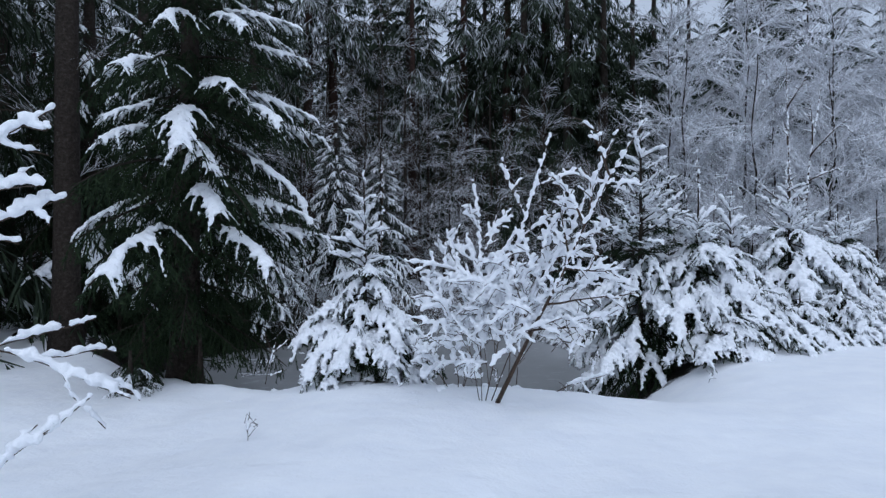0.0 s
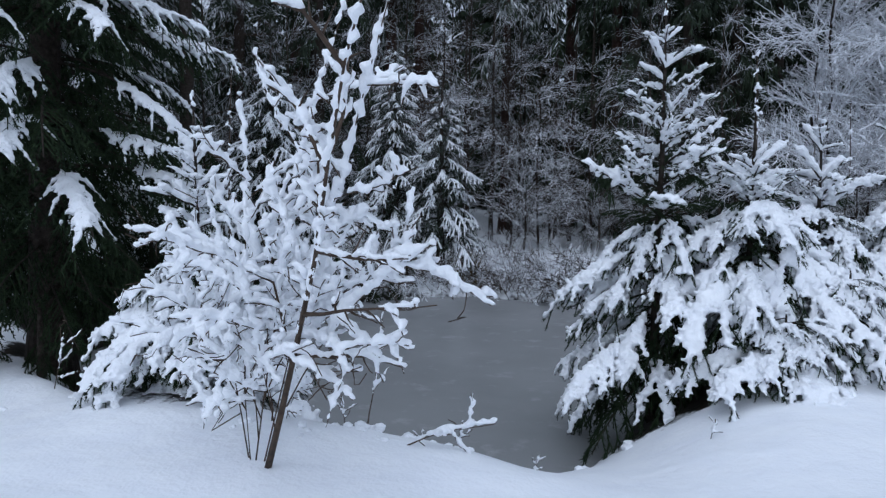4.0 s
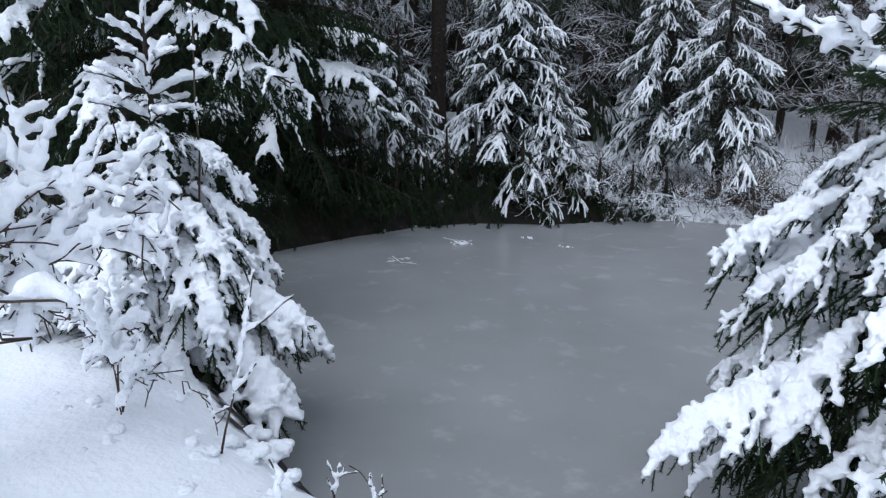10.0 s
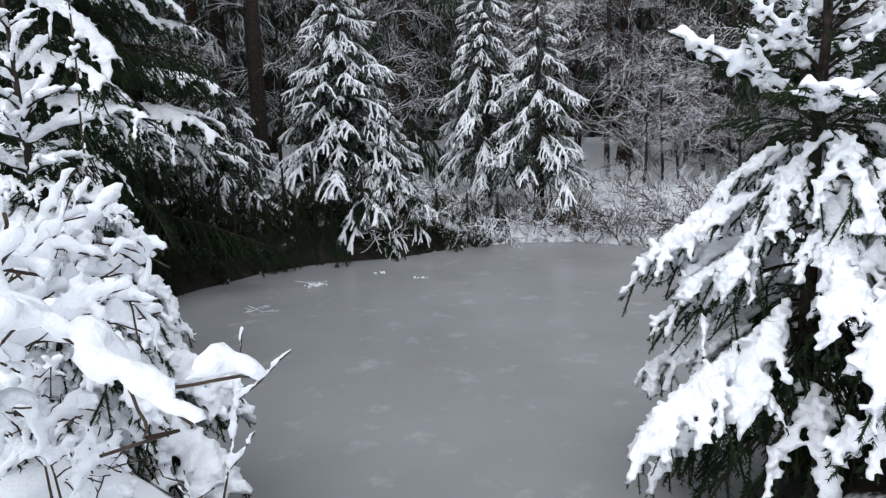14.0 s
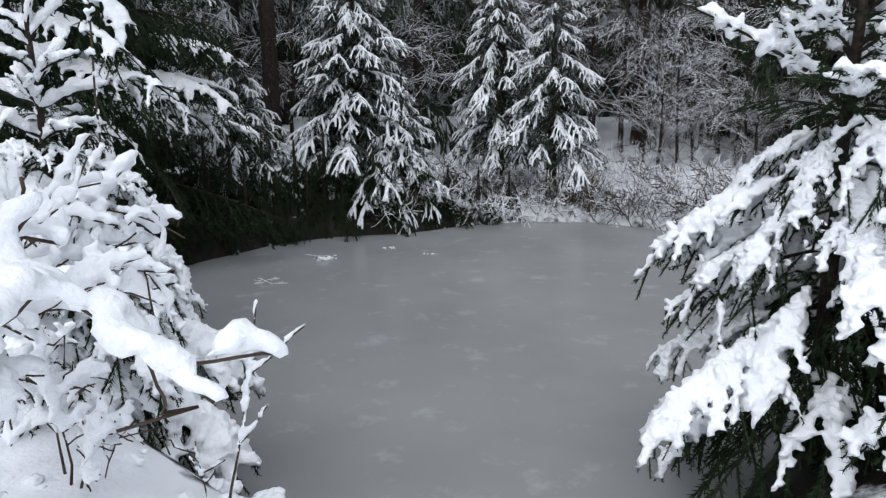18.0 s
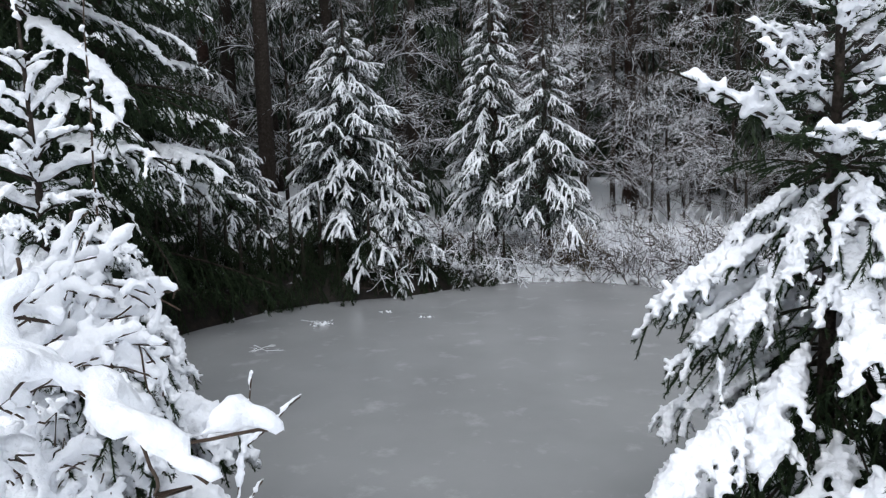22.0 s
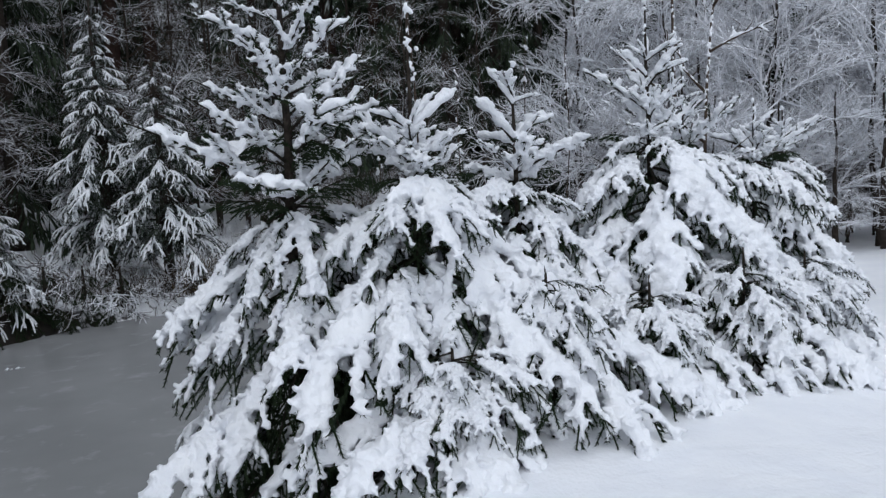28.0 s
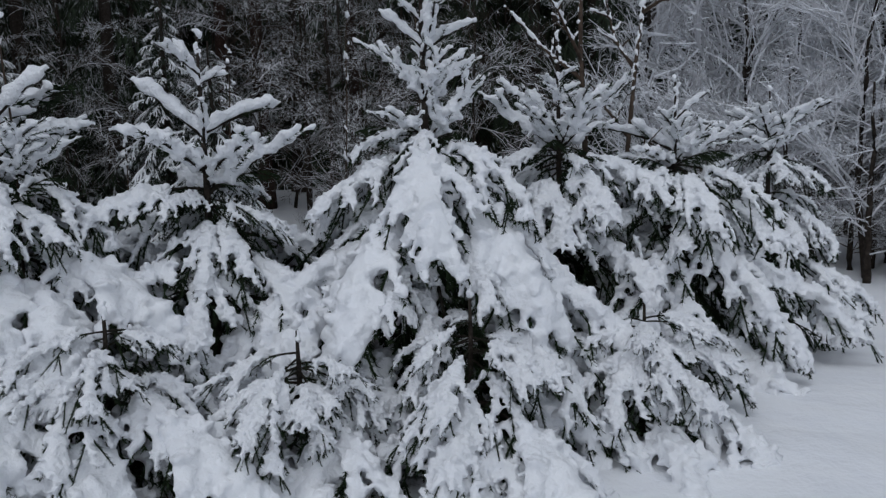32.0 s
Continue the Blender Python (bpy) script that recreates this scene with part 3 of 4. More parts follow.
# ---- young spruces ----
young_spruce(11, -0.87, 7.45, 0.45, 1.50, 2.62, 1.02, "young spruce bowed under thick snow with a bare candelabra top", 0.26, 0.25, 9, 0.1, None, 0.20, 5)
young_spruce(21, 2.66, 9.12, 0.30, 1.80, 3.95, 1.25, "young spruce overhanging the ice with snow-laden lower boughs", 0.72, 0.5, 6, 0.1, None, 0.24, 6, True, 0.6)
young_spruce(22, 3.38, 9.02, 0.80, 1.45, 2.45, 1.30, "young spruce in a clump, heavy with snow, long bare leader", 0.46, 0.6, 6, 0.5, None, 0.22, 6)
young_spruce(23, 4.08, 9.62, 0.88, 1.25, 2.15, 1.25, "short young spruce in a clump, buried in snow", 0.46, 0.15, 7, 0.1, 4)
young_spruce(24, 5.13, 10.05, 0.88, 1.50, 2.62, 1.45, "broad young spruce with snow-covered boughs down to the ground", 0.46, 0.3, 8, 0.1, None, 0.23, 5)
young_spruce(28, 4.10, 8.80, 0.86, 0.62, 0.95, 0.95, "low spruce bush flattened under a hump of snow", 0.3, 0.1, 7, 0.02, 3)
young_spruce(33, 3.55, 8.35, on_ground(3.55, 8.35) - 0.03, 0.42, 0.62, 0.75, "low spruce boughs at the foot of a clump under snow", 0.25, 0.1, 7, 0.02, 3)
young_spruce(30, 4.80, 9.10, 0.88, 0.50, 0.8, 0.85, "low spruce bush in a clump, its boughs pressed down by snow", 0.3, 0.1, 7, 0.02, 3)
young_spruce(31, 6.25, 9.95, 0.88, 0.50, 0.8, 0.8, "small low spruce bush under a thick snow cap", 0.3, 0.1, 7, 0.02, 3)
young_spruce(29, 5.50, 9.35, 0.88, 0.55, 0.9, 0.95, "low spruce seedling half buried in snow", 0.3, 0.1, 6, 0.02, 3)
young_spruce(25, 5.75, 11.0, 0.92, 1.45, 2.25, 1.05, "young spruce at the back of a clump, loaded with snow", 0.5, 0.3, 7)
young_spruce(26, 6.5, 11.2, 0.92, 1.35, 1.95, 1.15, "young spruce in a clump with drooping white boughs", 0.45, 0.25, 7)
young_spruce(27, 7.25, 12.1, 0.92, 1.45, 1.95, 0.72, "small young spruce at the end of a clump under snow", 0.40, 0.25, 7)


# ---- tall spruces by the pond ----
def tall_spruce(seed, x, y, height, radius, low, label, kinds, dark, step=0.30, per=6, bare=0.0, shaded=None, low_reach=0.55):
    rng = np.random.default_rng(seed)
    tree = thing("spruce_tree", pose(x, y, on_ground(x, y)), label, "tree", "spruces round the pond")
    me, pts = trunk_mesh(rng, height, 0.05 + 0.017 * height, 0.015, BARK, 10)
    part("trunk", me, tree)
    rows, z, q = [], low, 0
    while z < height - 0.2:
        s = (z - low) / (height - low)
        ln = radius * (1 - s) ** 0.85 + 0.12
        use = dark if dark and (q % 4 == 1 or z < bare) else kinds
        rows.append((z, per if ln > 0.5 else 4, ln * (low_reach if z < bare else 1.0), 0.22, use, 6 * s))
        if dark and z < 5.2:
            rows.append((z + 0.1, 4, ln * 0.6, 0.2, dark, -8))
        z += step * (0.6 + 0.6 * ln / radius) * (1.0 if z < 5.2 else 1.8)
        q += 1
    put_branches(tree, rng, pts, rows, shaded)
    return tree


tall_spruce(31, -3.22, 8.45, 9.5, 2.3, 0.9, "tall dark spruce with snow on the ends of its boughs", BIG, BIG_DARK, 0.31, 6, 1.9, (3.0, BIG_DARK + BIG[2:3]))
tall_spruce(32, -6.4, 12.3, 10.0, 2.6, 0.5, "tall dark spruce leaning its snowy boughs over the ice", BIG, BIG_DARK, 0.40, 6, 0.9, (3.7, BIG_DARK), 1.0)
tall_spruce(33, -5.1, 16.75, 4.9, 1.8, 0.32, "bushy spruce on the far bank with star-shaped snow tufts", MID, None, 0.24, 9)
tall_spruce(34, -3.05, 19.3, 5.6, 1.3, 0.9, "slim spruce on the far bank with snow tufts", MID, None, 0.26, 7)
tall_spruce(35, -1.75, 18.95, 4.7, 1.25, 1.1, "slim spruce with a bare lower stem and snow tufts", MID, None, 0.26, 7)
tall_spruce(36, -6.4, 14.9, 2.8, 1.3, 0.1, "low bushy spruce on the bank, dusted with snow", MID, None, 0.25, 8)
for q, (x, y, h, r_) in enumerate(((-4.95, 15.45, 1.2, 0.95), (-4.15, 15.85, 1.0, 0.9), (-5.55, 14.5, 1.3, 1.0), (-3.6, 16.5, 0.9, 0.8), (-5.6, 13.2, 1.2, 0.9), (-5.7, 12.0, 1.1, 0.9), (-4.5, 15.75, 0.9, 0.8), (-5.25, 15.0, 1.1, 0.9), (-5.75, 13.9, 1.1, 0.9), (-3.2, 17.0, 0.7, 0.6), (-5.85, 12.6, 1.0, 0.9))):
    tall_spruce(70 + q, x, y, h, r_, 0.05, "low dark spruce growth overhanging the bank", SHADE, None, 0.2, 6)
edge = [p for p in POND if p[0] < -1.9 and 10.5 < p[1] < 18.2]
for q in range(len(edge) - 1):
    for w in (0.25, 0.75):
        x, y = edge[q][0] + (edge[q + 1][0] - edge[q][0]) * w, edge[q][1] + (edge[q + 1][1] - edge[q][1]) * w
        k = math.hypot(x + 1.0, y - 13.5)
        tall_spruce(90 + 2 * q + int(w * 2), x + (x + 1.0) / k * 0.32, y + (y - 13.5) / k * 0.32, 0.75, 0.75, 0.02, "dark spruce undergrowth hanging over the ice", SHADE, None, 0.22, 5)
tall_spruce(38, -3.42, 7.75, 0.75, 0.65, 0.05, "low dark spruce twigs at the foot of a tall spruce", SHADE, None, 0.2, 6)
tall_spruce(39, -2.85, 7.95, 0.65, 0.50, 0.05, "low dark spruce twigs at the foot of a tall spruce", SHADE, None, 0.2, 6)
tall_spruce(40, -3.38, 7.32, 0.48, 0.30, 0.06, "little spruce seedling with a snow cap on the bank", MID, None, 0.12, 7)
tall_spruce(37, -3.95, 16.6, 2.3, 1.0, 0.1, "little spruce on the far bank under snow", MID, None, 0.25, 8)


# ---- snow-laden shrubs ----
def grow(rng, start, direction, length, radius, depth, wander, lift, forks, out, shrink=0.62, open_=0.8):
    """A crooked limb and, from it, ever smaller ones: rows of (points, radii, depth)."""
    k = 6 if depth > 0 else 5
    p, d = [np.array(start, float)], np.array(direction, float)
    for q in range(k):
        d = unit(d + rng.normal(size=3) * wander + np.array((0, 0, lift)))
        p.append(p[-1] + d * length / k)
    p = np.array(p)
    out.append((p, np.linspace(radius, radius * 0.3, k + 1), depth))
    if depth <= 0:
        return
    for q in range(forks):
        s = (0.25 + 0.75 * (q + rng.random()) / forks) * (k - 1)
        at = p[int(s)] + (p[int(s) + 1] - p[int(s)]) * (s - int(s))
        r = rng.normal(size=3)
        r = unit(r - d * (r @ d))
        grow(rng, at, unit(d * 0.7 + r * open_), length * shrink * rng.uniform(0.7, 1.25), radius * 0.55, depth - 1, min(2.0 * wander, max(0.18, wander)), lift, forks, out, shrink, open_)


def snowy_shrub(name, seed, x, y, z, stems, label, category, snow_r, voxel, ratio, loose=""):
    """Stems: rows of foot, direction, length, radius, lift, depth, forks, shrink, open, wander. Each stem is a part with its twigs; its snow lies on it."""
    rng = np.random.default_rng(seed)
    shrub = thing(name, pose(x, y, z), label, category)
    for off, direction, length, radius, lift, depth, forks, shrink, open_, wander in stems:
        out = []
        grow(rng, off, direction, length, radius, depth, wander, lift, forks, out, shrink, open_)
        bare = []
        for p, r, dd in out:
            if dd == 0 and rng.random() < 0.10:
                e = p[-1] - p[-2]
                tail = [p[-1] + e * w + rng.normal(size=3) * 0.02 * w for w in (0.7, 1.4, 2.1)]
                bare.append((np.vstack([p, tail]), np.concatenate([r * 0.72, r[-1] * np.array((0.6, 0.5, 0.3))])))
            else:
                bare.append((p, r * 0.72 * np.linspace(1, 0.55, len(r))))
        v, f = join([tube(p, np.maximum(r, 0.0028), 6 if len(p) > 6 else 4) for p, r in bare])
        o = part("stem", raw("stem", v, f, [TWIG]), shrub)
        sl = []
        for p, r, dd in out:
            steep = abs(unit(p[-1] - p[0])[2])
            if dd == depth:
                p = p[2:]
            if rng.random() < 0.12 + 0.2 * (steep > 0.8) and dd < depth:
                continue
            rr = snow_r * (1.0 if steep < 0.75 else 0.75) * (1.5 if dd == depth else 1.0)
            k = max(3, int(np.linalg.norm(p[-1] - p[0]) / (rr * 0.75)))
            s = np.linspace(0.0, 1.0, k)
            rr *= 0.85 if length > 1.6 and snow_r > 0.022 else 1.0
            qpts = np.stack([np.interp(s, np.linspace(0, 1, len(p)), p[:, c]) for c in range(3)], 1)
            sl.append((qpts, lumps(rng, k, rr, 0.45, 1.6)))
        if sl:
            tagged(part("snow", snow_mesh("shrub_snow", sl, voxel, ratio, 1, rng, 0.8, 0.9, 0.30, 2 if snow_r > 0.022 and depth > 2 else 1), o), kind=loose)
    return shrub


snowy_shrub("alder_shrub", 41, 0.38, 6.08, on_ground(0.38, 6.08) - 0.02,
            [((0.1, -0.05, 0), (0.42, -0.34, 0.9), 2.75, 0.030, 0.0, 2, 8, 0.22, 0.9, 0.04), ((0.05, 0, 0), (0.36, -0.16, 1), 2.6, 0.007, 0.0, 2, 7, 0.20, 0.8, 0.05),
             ((0, 0, 0), (0.22, -0.12, 1), 2.45, 0.007, 0.0, 2, 7, 0.18, 0.8, 0.04), ((-0.03, 0.0, 0), (-0.02, -0.10, 1), 2.0, 0.006, 0.0, 2, 7, 0.24, 0.9, 0.05),
             ((-0.05, 0.02, 0), (-0.25, -0.05, 1), 1.5, 0.006, 0.0, 2, 6, 0.32, 1.0, 0.08), ((-0.035, -0.03, 0.3), (-0.45, -0.1, 0.8), 1.0, 0.006, 0.0, 2, 6, 0.40, 1.0, 0.10),
             ((0.287, -0.20, 0.4), (0.5, -0.20, 0.8), 1.2, 0.006, -0.02, 2, 6, 0.36, 1.0, 0.08), ((0.03, -0.02, 0.15), (0.0, 0.12, 0.95), 0.95, 0.006, -0.01, 2, 6, 0.36, 1.0, 0.08),
             ((0.193, -0.126, 0.2), (0.1, -0.3, 0.9), 1.2, 0.006, -0.02, 2, 6, 0.38, 1.0, 0.10), ((0.194, -0.064, 0.4), (0.3, -0.15, 0.9), 1.3, 0.006, 0.0, 2, 6, 0.36, 1.0, 0.08),
             ((-0.038, -0.04, 0.4), (-0.25, 0.40, 0.8), 1.15, 0.006, -0.04, 2, 6, 0.38, 1.0, 0.09), ((-0.038, -0.04, 0.38), (0.0, 0.55, 0.8), 1.15, 0.006, -0.05, 2, 6, 0.38, 1.0, 0.09),
             ((0.088, -0.048, 0.4), (0.15, 0.45, 0.8), 1.0, 0.006, -0.05, 2, 6, 0.38, 1.0, 0.09), ((0.088, -0.048, 0.38), (-0.1, 0.35, 1), 1.2, 0.006, -0.03, 2, 6, 0.38, 1.0, 0.09)],
            "leafless shrub with crooked twigs under thick wet snow", "shrub", 0.0225, 0.0110, 0.36)
snowy_shrub("alder_shrub", 42, -2.50, 3.35, 0.85,
            [((0, 0, 0), (0.0, 0.0, 1), 2.5, 0.025, 0.0, 1, 3, 0.10, 0.8, 0.03), ((0, 0, 1.70), (0.6, 0.0, 0.40), 0.75, 0.012, 0.03, 1, 4, 0.28, 0.7, 0.05),
             ((0, 0, 1.62), (0.58, -0.05, 0.10), 0.60, 0.011, 0.01, 1, 2, 0.25, 0.6, 0.05), ((0, 0, 1.42), (0.62, 0.05, 0.22), 0.68, 0.011, 0.0, 1, 2, 0.28, 0.7, 0.05),
             ((0, 0, 0.90), (0.95, 0.12, 0.04), 0.95, 0.010, 0.0, 1, 4, 0.45, 0.7, 0.10), ((0.1, -0.1, 0.15), (0.75, -0.1, 0.40), 0.65, 0.006, -0.02, 1, 4, 0.4, 0.5, 0.06)],
            "leafless shrub with snow-covered twigs at the edge of the path", "shrub", 0.0215, 0.011, 0.4)
snowy_shrub("alder_shrub", 47, 0.15, 6.70, on_ground(0.15, 6.70) - 0.02,
            [((0, 0, 0), (0.1, 0.1, 1), 0.55, 0.008, 0.0, 2, 6, 0.42, 1.0, 0.10), ((-0.1, 0.05, 0), (-0.4, 0.1, 0.8), 0.60, 0.008, 0.0, 2, 6, 0.42, 1.0, 0.10), ((0.05, 0.0, 0), (0.3, 0.1, 0.8), 0.35, 0.008, 0.0, 2, 6, 0.42, 1.0, 0.10)],
            "low leafless bank shrub with snow lumps on thin twigs", "shrub", 0.020, 0.0105, 0.36)
snowy_shrub("alder_sapling", 43, 5.96, 11.45, 0.88,
            [((0, 0, 0), (-0.02, 0.05, 1), 4.6, 0.045, 0.03, 2, 5, 0.17, 0.9, 0.04), ((0.06, 0.03, 0), (0.16, 0.02, 1), 4.4, 0.040, 0.02, 2, 6, 0.20, 0.9, 0.05)],
            "dark double-stemmed alder sapling with snow along its arching twigs", "sapling", 0.013, 0.011, 0.4, "stuff")
snowy_shrub("snowy_twig", 44, 0.74, 6.85, 0.80, [((0, 0, 0), (0.0, 0.22, 1), 0.78, 0.008, 0.02, 1, 2, 0.28, 0.7, 0.05)],
            "thin upright twig plastered with snow at the pond edge", "twig", 0.011, 0.008, 0.6, "stuff")
snowy_shrub("snowy_twig", 45, 1.05, 6.55, 0.84, [((0, 0, 0), (0.75, 0.25, 0.35), 0.60, 0.008, -0.02, 1, 4, 0.4, 0.8, 0.1)],
            "small sprawling twig with lumps of snow on the bank", "twig", 0.018, 0.011, 0.6)
for q, (x, y, h) in enumerate(((1.27, 7.22, 0.34), (1.02, 7.2, 0.22), (0.55, 6.95, 0.25), (0.2, 6.8, 0.2), (1.75, 7.5, 0.2), (-1.5, 5.2, 0.2), (2.9, 7.4, 0.16))):
    snowy_shrub("snowy_twig", 400 + q, x, y, on_ground(x, y) - 0.02, [((0, 0, 0), (0.15 - 0.1 * q % 0.3, 0.1, 1), h, 0.004, 0.02, 1, 5, 0.4, 0.6, 0.08)],
                "thin frosted weed stalk poking through the snow", "twig", 0.007, 0.006, 0.6, "stuff")
snowy_shrub("snowy_twig", 46, -1.85, 7.05, 0.84, [((0, 0, 0), (0.2, 0.0, 1), 0.45, 0.006, 0.02, 1, 4, 0.5, 0.9, 0.1)],
            "little frosted weed on the snowy bank", "twig", 0.010, 0.009, 0.6)


# ---- hoar-frosted bushes, birches and the forest behind ----
def frosted_tree(name, seed, height, stems, depth, forks, spread, r0, mat, shrink=0.6, wander=0.12, thick=1.0):
    rng = np.random.default_rng(seed)
    tree = thing(name, pose(0, 0, 0), "", "tree")
    for q in range(stems):
        a = rng.random() * 6.28
        out = []
        grow(rng, (0.1 * math.cos(a), 0.1 * math.sin(a), -0.1), (spread * math.cos(a), spread * math.sin(a), 1), height * rng.uniform(0.75, 1), r0, depth, wander, 0.01, forks, out, shrink)
        v, f = join([tube(p[::1] if dd else p[::2], np.maximum(r[::1] if dd else r[::2], 0.006 * thick), 4 if dd > 1 else 3, cap=False) for p, r, dd in out])
        part("stem", raw("stem", v, f, [mat], False), tree)
    return tree


def scatter(proto, rows, labels, category, group, seed, rescale=(0.85, 1.2)):
    r = np.random.default_rng(seed)
    for q, (x, y) in enumerate(rows):
        s = r.uniform(*rescale)
        m = pose(x, y, on_ground(x, y) - 0.05, 0, 0, r.random() * 360) @ Matrix.Diagonal((s, s, s, 1))
        if q == 0:
            proto.matrix_basis = m
            o = proto
        else:
            o = copy_thing(proto, pose(0, 0, 0))
            o.matrix_basis = m
        tagged(o, labels, category, group)


def frosted_alder(seed, height, limbs, reach, mat, up0, up1, thick):
    """A bare tree whose long limbs spread in flat layers, every twig lined with frost."""
    rng = np.random.default_rng(seed)
    tree = thing("frosted_bush", pose(0, 0, 0), "", "tree")
    me, pts = trunk_mesh(rng, height, 0.05, 0.012, BARK, 6, 0.08)
    part("trunk", me, tree)
    protos = []
    for q in range(5):
        lines = bough(rng, reach, up0 + rng.normal() * 14, up1 + rng.normal() * 14, 9, 0.50, 36, 14, 1, 24.0)
        heavy = [tube(p[::2] if lv == 0 else p[[0, 2, 5]], np.linspace((0.014, 0.007)[lv], (0.006, 0.004)[lv], 6 if lv == 0 else 3) * thick, 3, cap=False) for p, lv in lines if lv < 2]
        fine = []
        for p, lv in lines:
            if lv == 0:
                continue
            if lv == 2:
                fine.append((p[0], p[-1]))
            for w in range(1, len(p)):
                d = p[w] - p[w - 1]
                ln = reach * 0.075 * rng.uniform(0.5, 1.6)
                e = unit(unit(d) + rng.normal(size=3) * (0.6, 0.6, 0.7))
                o_ = p[w - 1] + d * rng.random()
                fine.append((o_, o_ + e * ln))
        v, f = join(heavy + [blades(fine, 0.0050 * thick)])
        protos.append(raw("limb", v, f, [mat], False))
    for q in range(limbs):
        z = height * (0.12 + 0.86 * (q + rng.random()) / limbs)
        k = (1.0 - 0.55 * z / height) * rng.uniform(0.7, 1.15)
        c = [float(np.interp(z, pts[:, 2], pts[:, j])) for j in (0, 1)]
        part("limb", protos[q % 5], tree, pose(c[0], c[1], z, rng.normal() * 45, rng.normal() * 10, q * 137.5 + rng.normal() * 20) @ Matrix.Diagonal((k, k, k, 1)))
    return tree


scatter(frosted_alder(53, 6.0, 21, 2.6, FROST_TWIG, 34, -10, 1.25),
        [(0.3, 22.5), (-0.8, 23.8), (1.8, 22.0), (3.2, 21.4), (-2.6, 22.4), (-4.4, 21.2), (5.0, 21.5), (-8.4, 19.0), (-9.6, 15.5), (-6.4, 20.2), (1.0, 24.5), (-7.6, 21.5), (3.6, 24.0)],
        "bare bush with fine frosted twigs under the trees", "bush", "frosted bushes", 3)
scatter(frosted_alder(58, 9.5, 30, 2.4, FROST_TWIG, 42, 0, 1.6), [(-4.2, 23.6), (-3.2, 25.6), (-2.2, 24.4), (-5.5, 25.0), (-0.6, 26.2), (-6.6, 23.2)],
        "tall bare alder with frosted twigs among the forest stems", "alder", "frosted alders", 6)
scatter(frosted_alder(55, 9.8, 38, 2.4, HOAR_TWIG, 50, 12, 2.9), [(8.2, 18.6), (10.6, 19.4), (12.6, 18.4), (9.6, 16.9), (14.6, 20.4), (7.0, 20.6), (11.6, 16.4), (9.0, 25.0), (12.0, 25.5), (15.5, 24.0), (6.8, 26.5), (18.5, 22.0), (11.0, 22.6), (17.0, 18.5)],
        "slender birch with every twig white from hoar frost", "birch", "frosted birches", 7)
scatter(frosted_alder(57, 2.3, 16, 1.3, HOAR_TWIG, 45, 0, 0.9), [(8.3, 16.1), (9.1, 15.6), (9.9, 15.4), (10.6, 15.3), (11.4, 15.5), (12.3, 15.6), (8.8, 16.8), (13.2, 15.4), (7.7, 16.9), (14.3, 16.0), (7.2, 17.8), (15.4, 16.0)],
        "low frosted scrub at the edge of the clearing", "bush", "frosted scrub", 9)
scatter(frosted_alder(59, 1.7, 20, 1.2, FROST_TWIG, 50, 8, 0.9), [(7.6, 16.9), (8.4, 16.6), (9.2, 16.5), (10.0, 16.4), (10.8, 16.5), (11.6, 16.7), (8.0, 17.6), (9.0, 17.4), (9.9, 17.3), (10.9, 17.4), (12.0, 17.6), (12.8, 16.8), (7.2, 18.4), (13.8, 17.0), (6.9, 17.4), (14.8, 17.0), (-0.5, 22.6), (0.6, 22.9), (1.6, 22.5), (2.5, 23.0), (3.4, 22.7), (4.4, 23.2), (0.0, 21.6), (2.0, 21.4)],
        "low brownish frosted undergrowth at the edge of the clearing", "bush", "frosted undergrowth", 19, (0.8, 1.35))
scatter(frosted_alder(56, 6.0, 30, 2.2, HOAR_TWIG, 46, -5, 1.6), [(9.2, 16.0), (10.8, 15.7), (7.9, 17.3), (12.8, 16.6), (14.6, 17.6), (13.6, 15.5), (16.5, 16.5), (8.8, 18.2), (6.6, 18.8), (11.8, 18.0), (15.6, 19.6)],
        "bushy birch thicket furred with hoar frost", "birch", "frosted birches", 2)
scatter(frosted_tree("bank_bush", 54, 0.9, 6, 2, 5, 0.55, 0.010, FROST_TWIG, 0.55, 0.2),
        [(-0.5, 18.35), (0.2, 18.2), (0.8, 18.0), (1.35, 17.75), (1.9, 17.35), (-1.2, 18.4), (2.3, 16.9), (0.5, 18.3), (1.3, 17.95), (-0.2, 18.5), (-3.75, 15.9), (-3.1, 16.9), (-2.3, 17.9), (-1.7, 18.3), (0.0, 18.35), (-0.9, 18.9), (1.9, 18.0), (-2.4, 18.3), (-3.2, 17.6), (0.3, 19.6), (1.6, 19.4), (-2.9, 18.4), (2.4, 18.6), (-1.3, 19.8), (0.9, 20.2), (-3.6, 16.9), (2.8, 19.6), (-0.3, 20.6)],
        "low frosted weeds and twigs on the far bank", "bush", "bank weeds", 4)


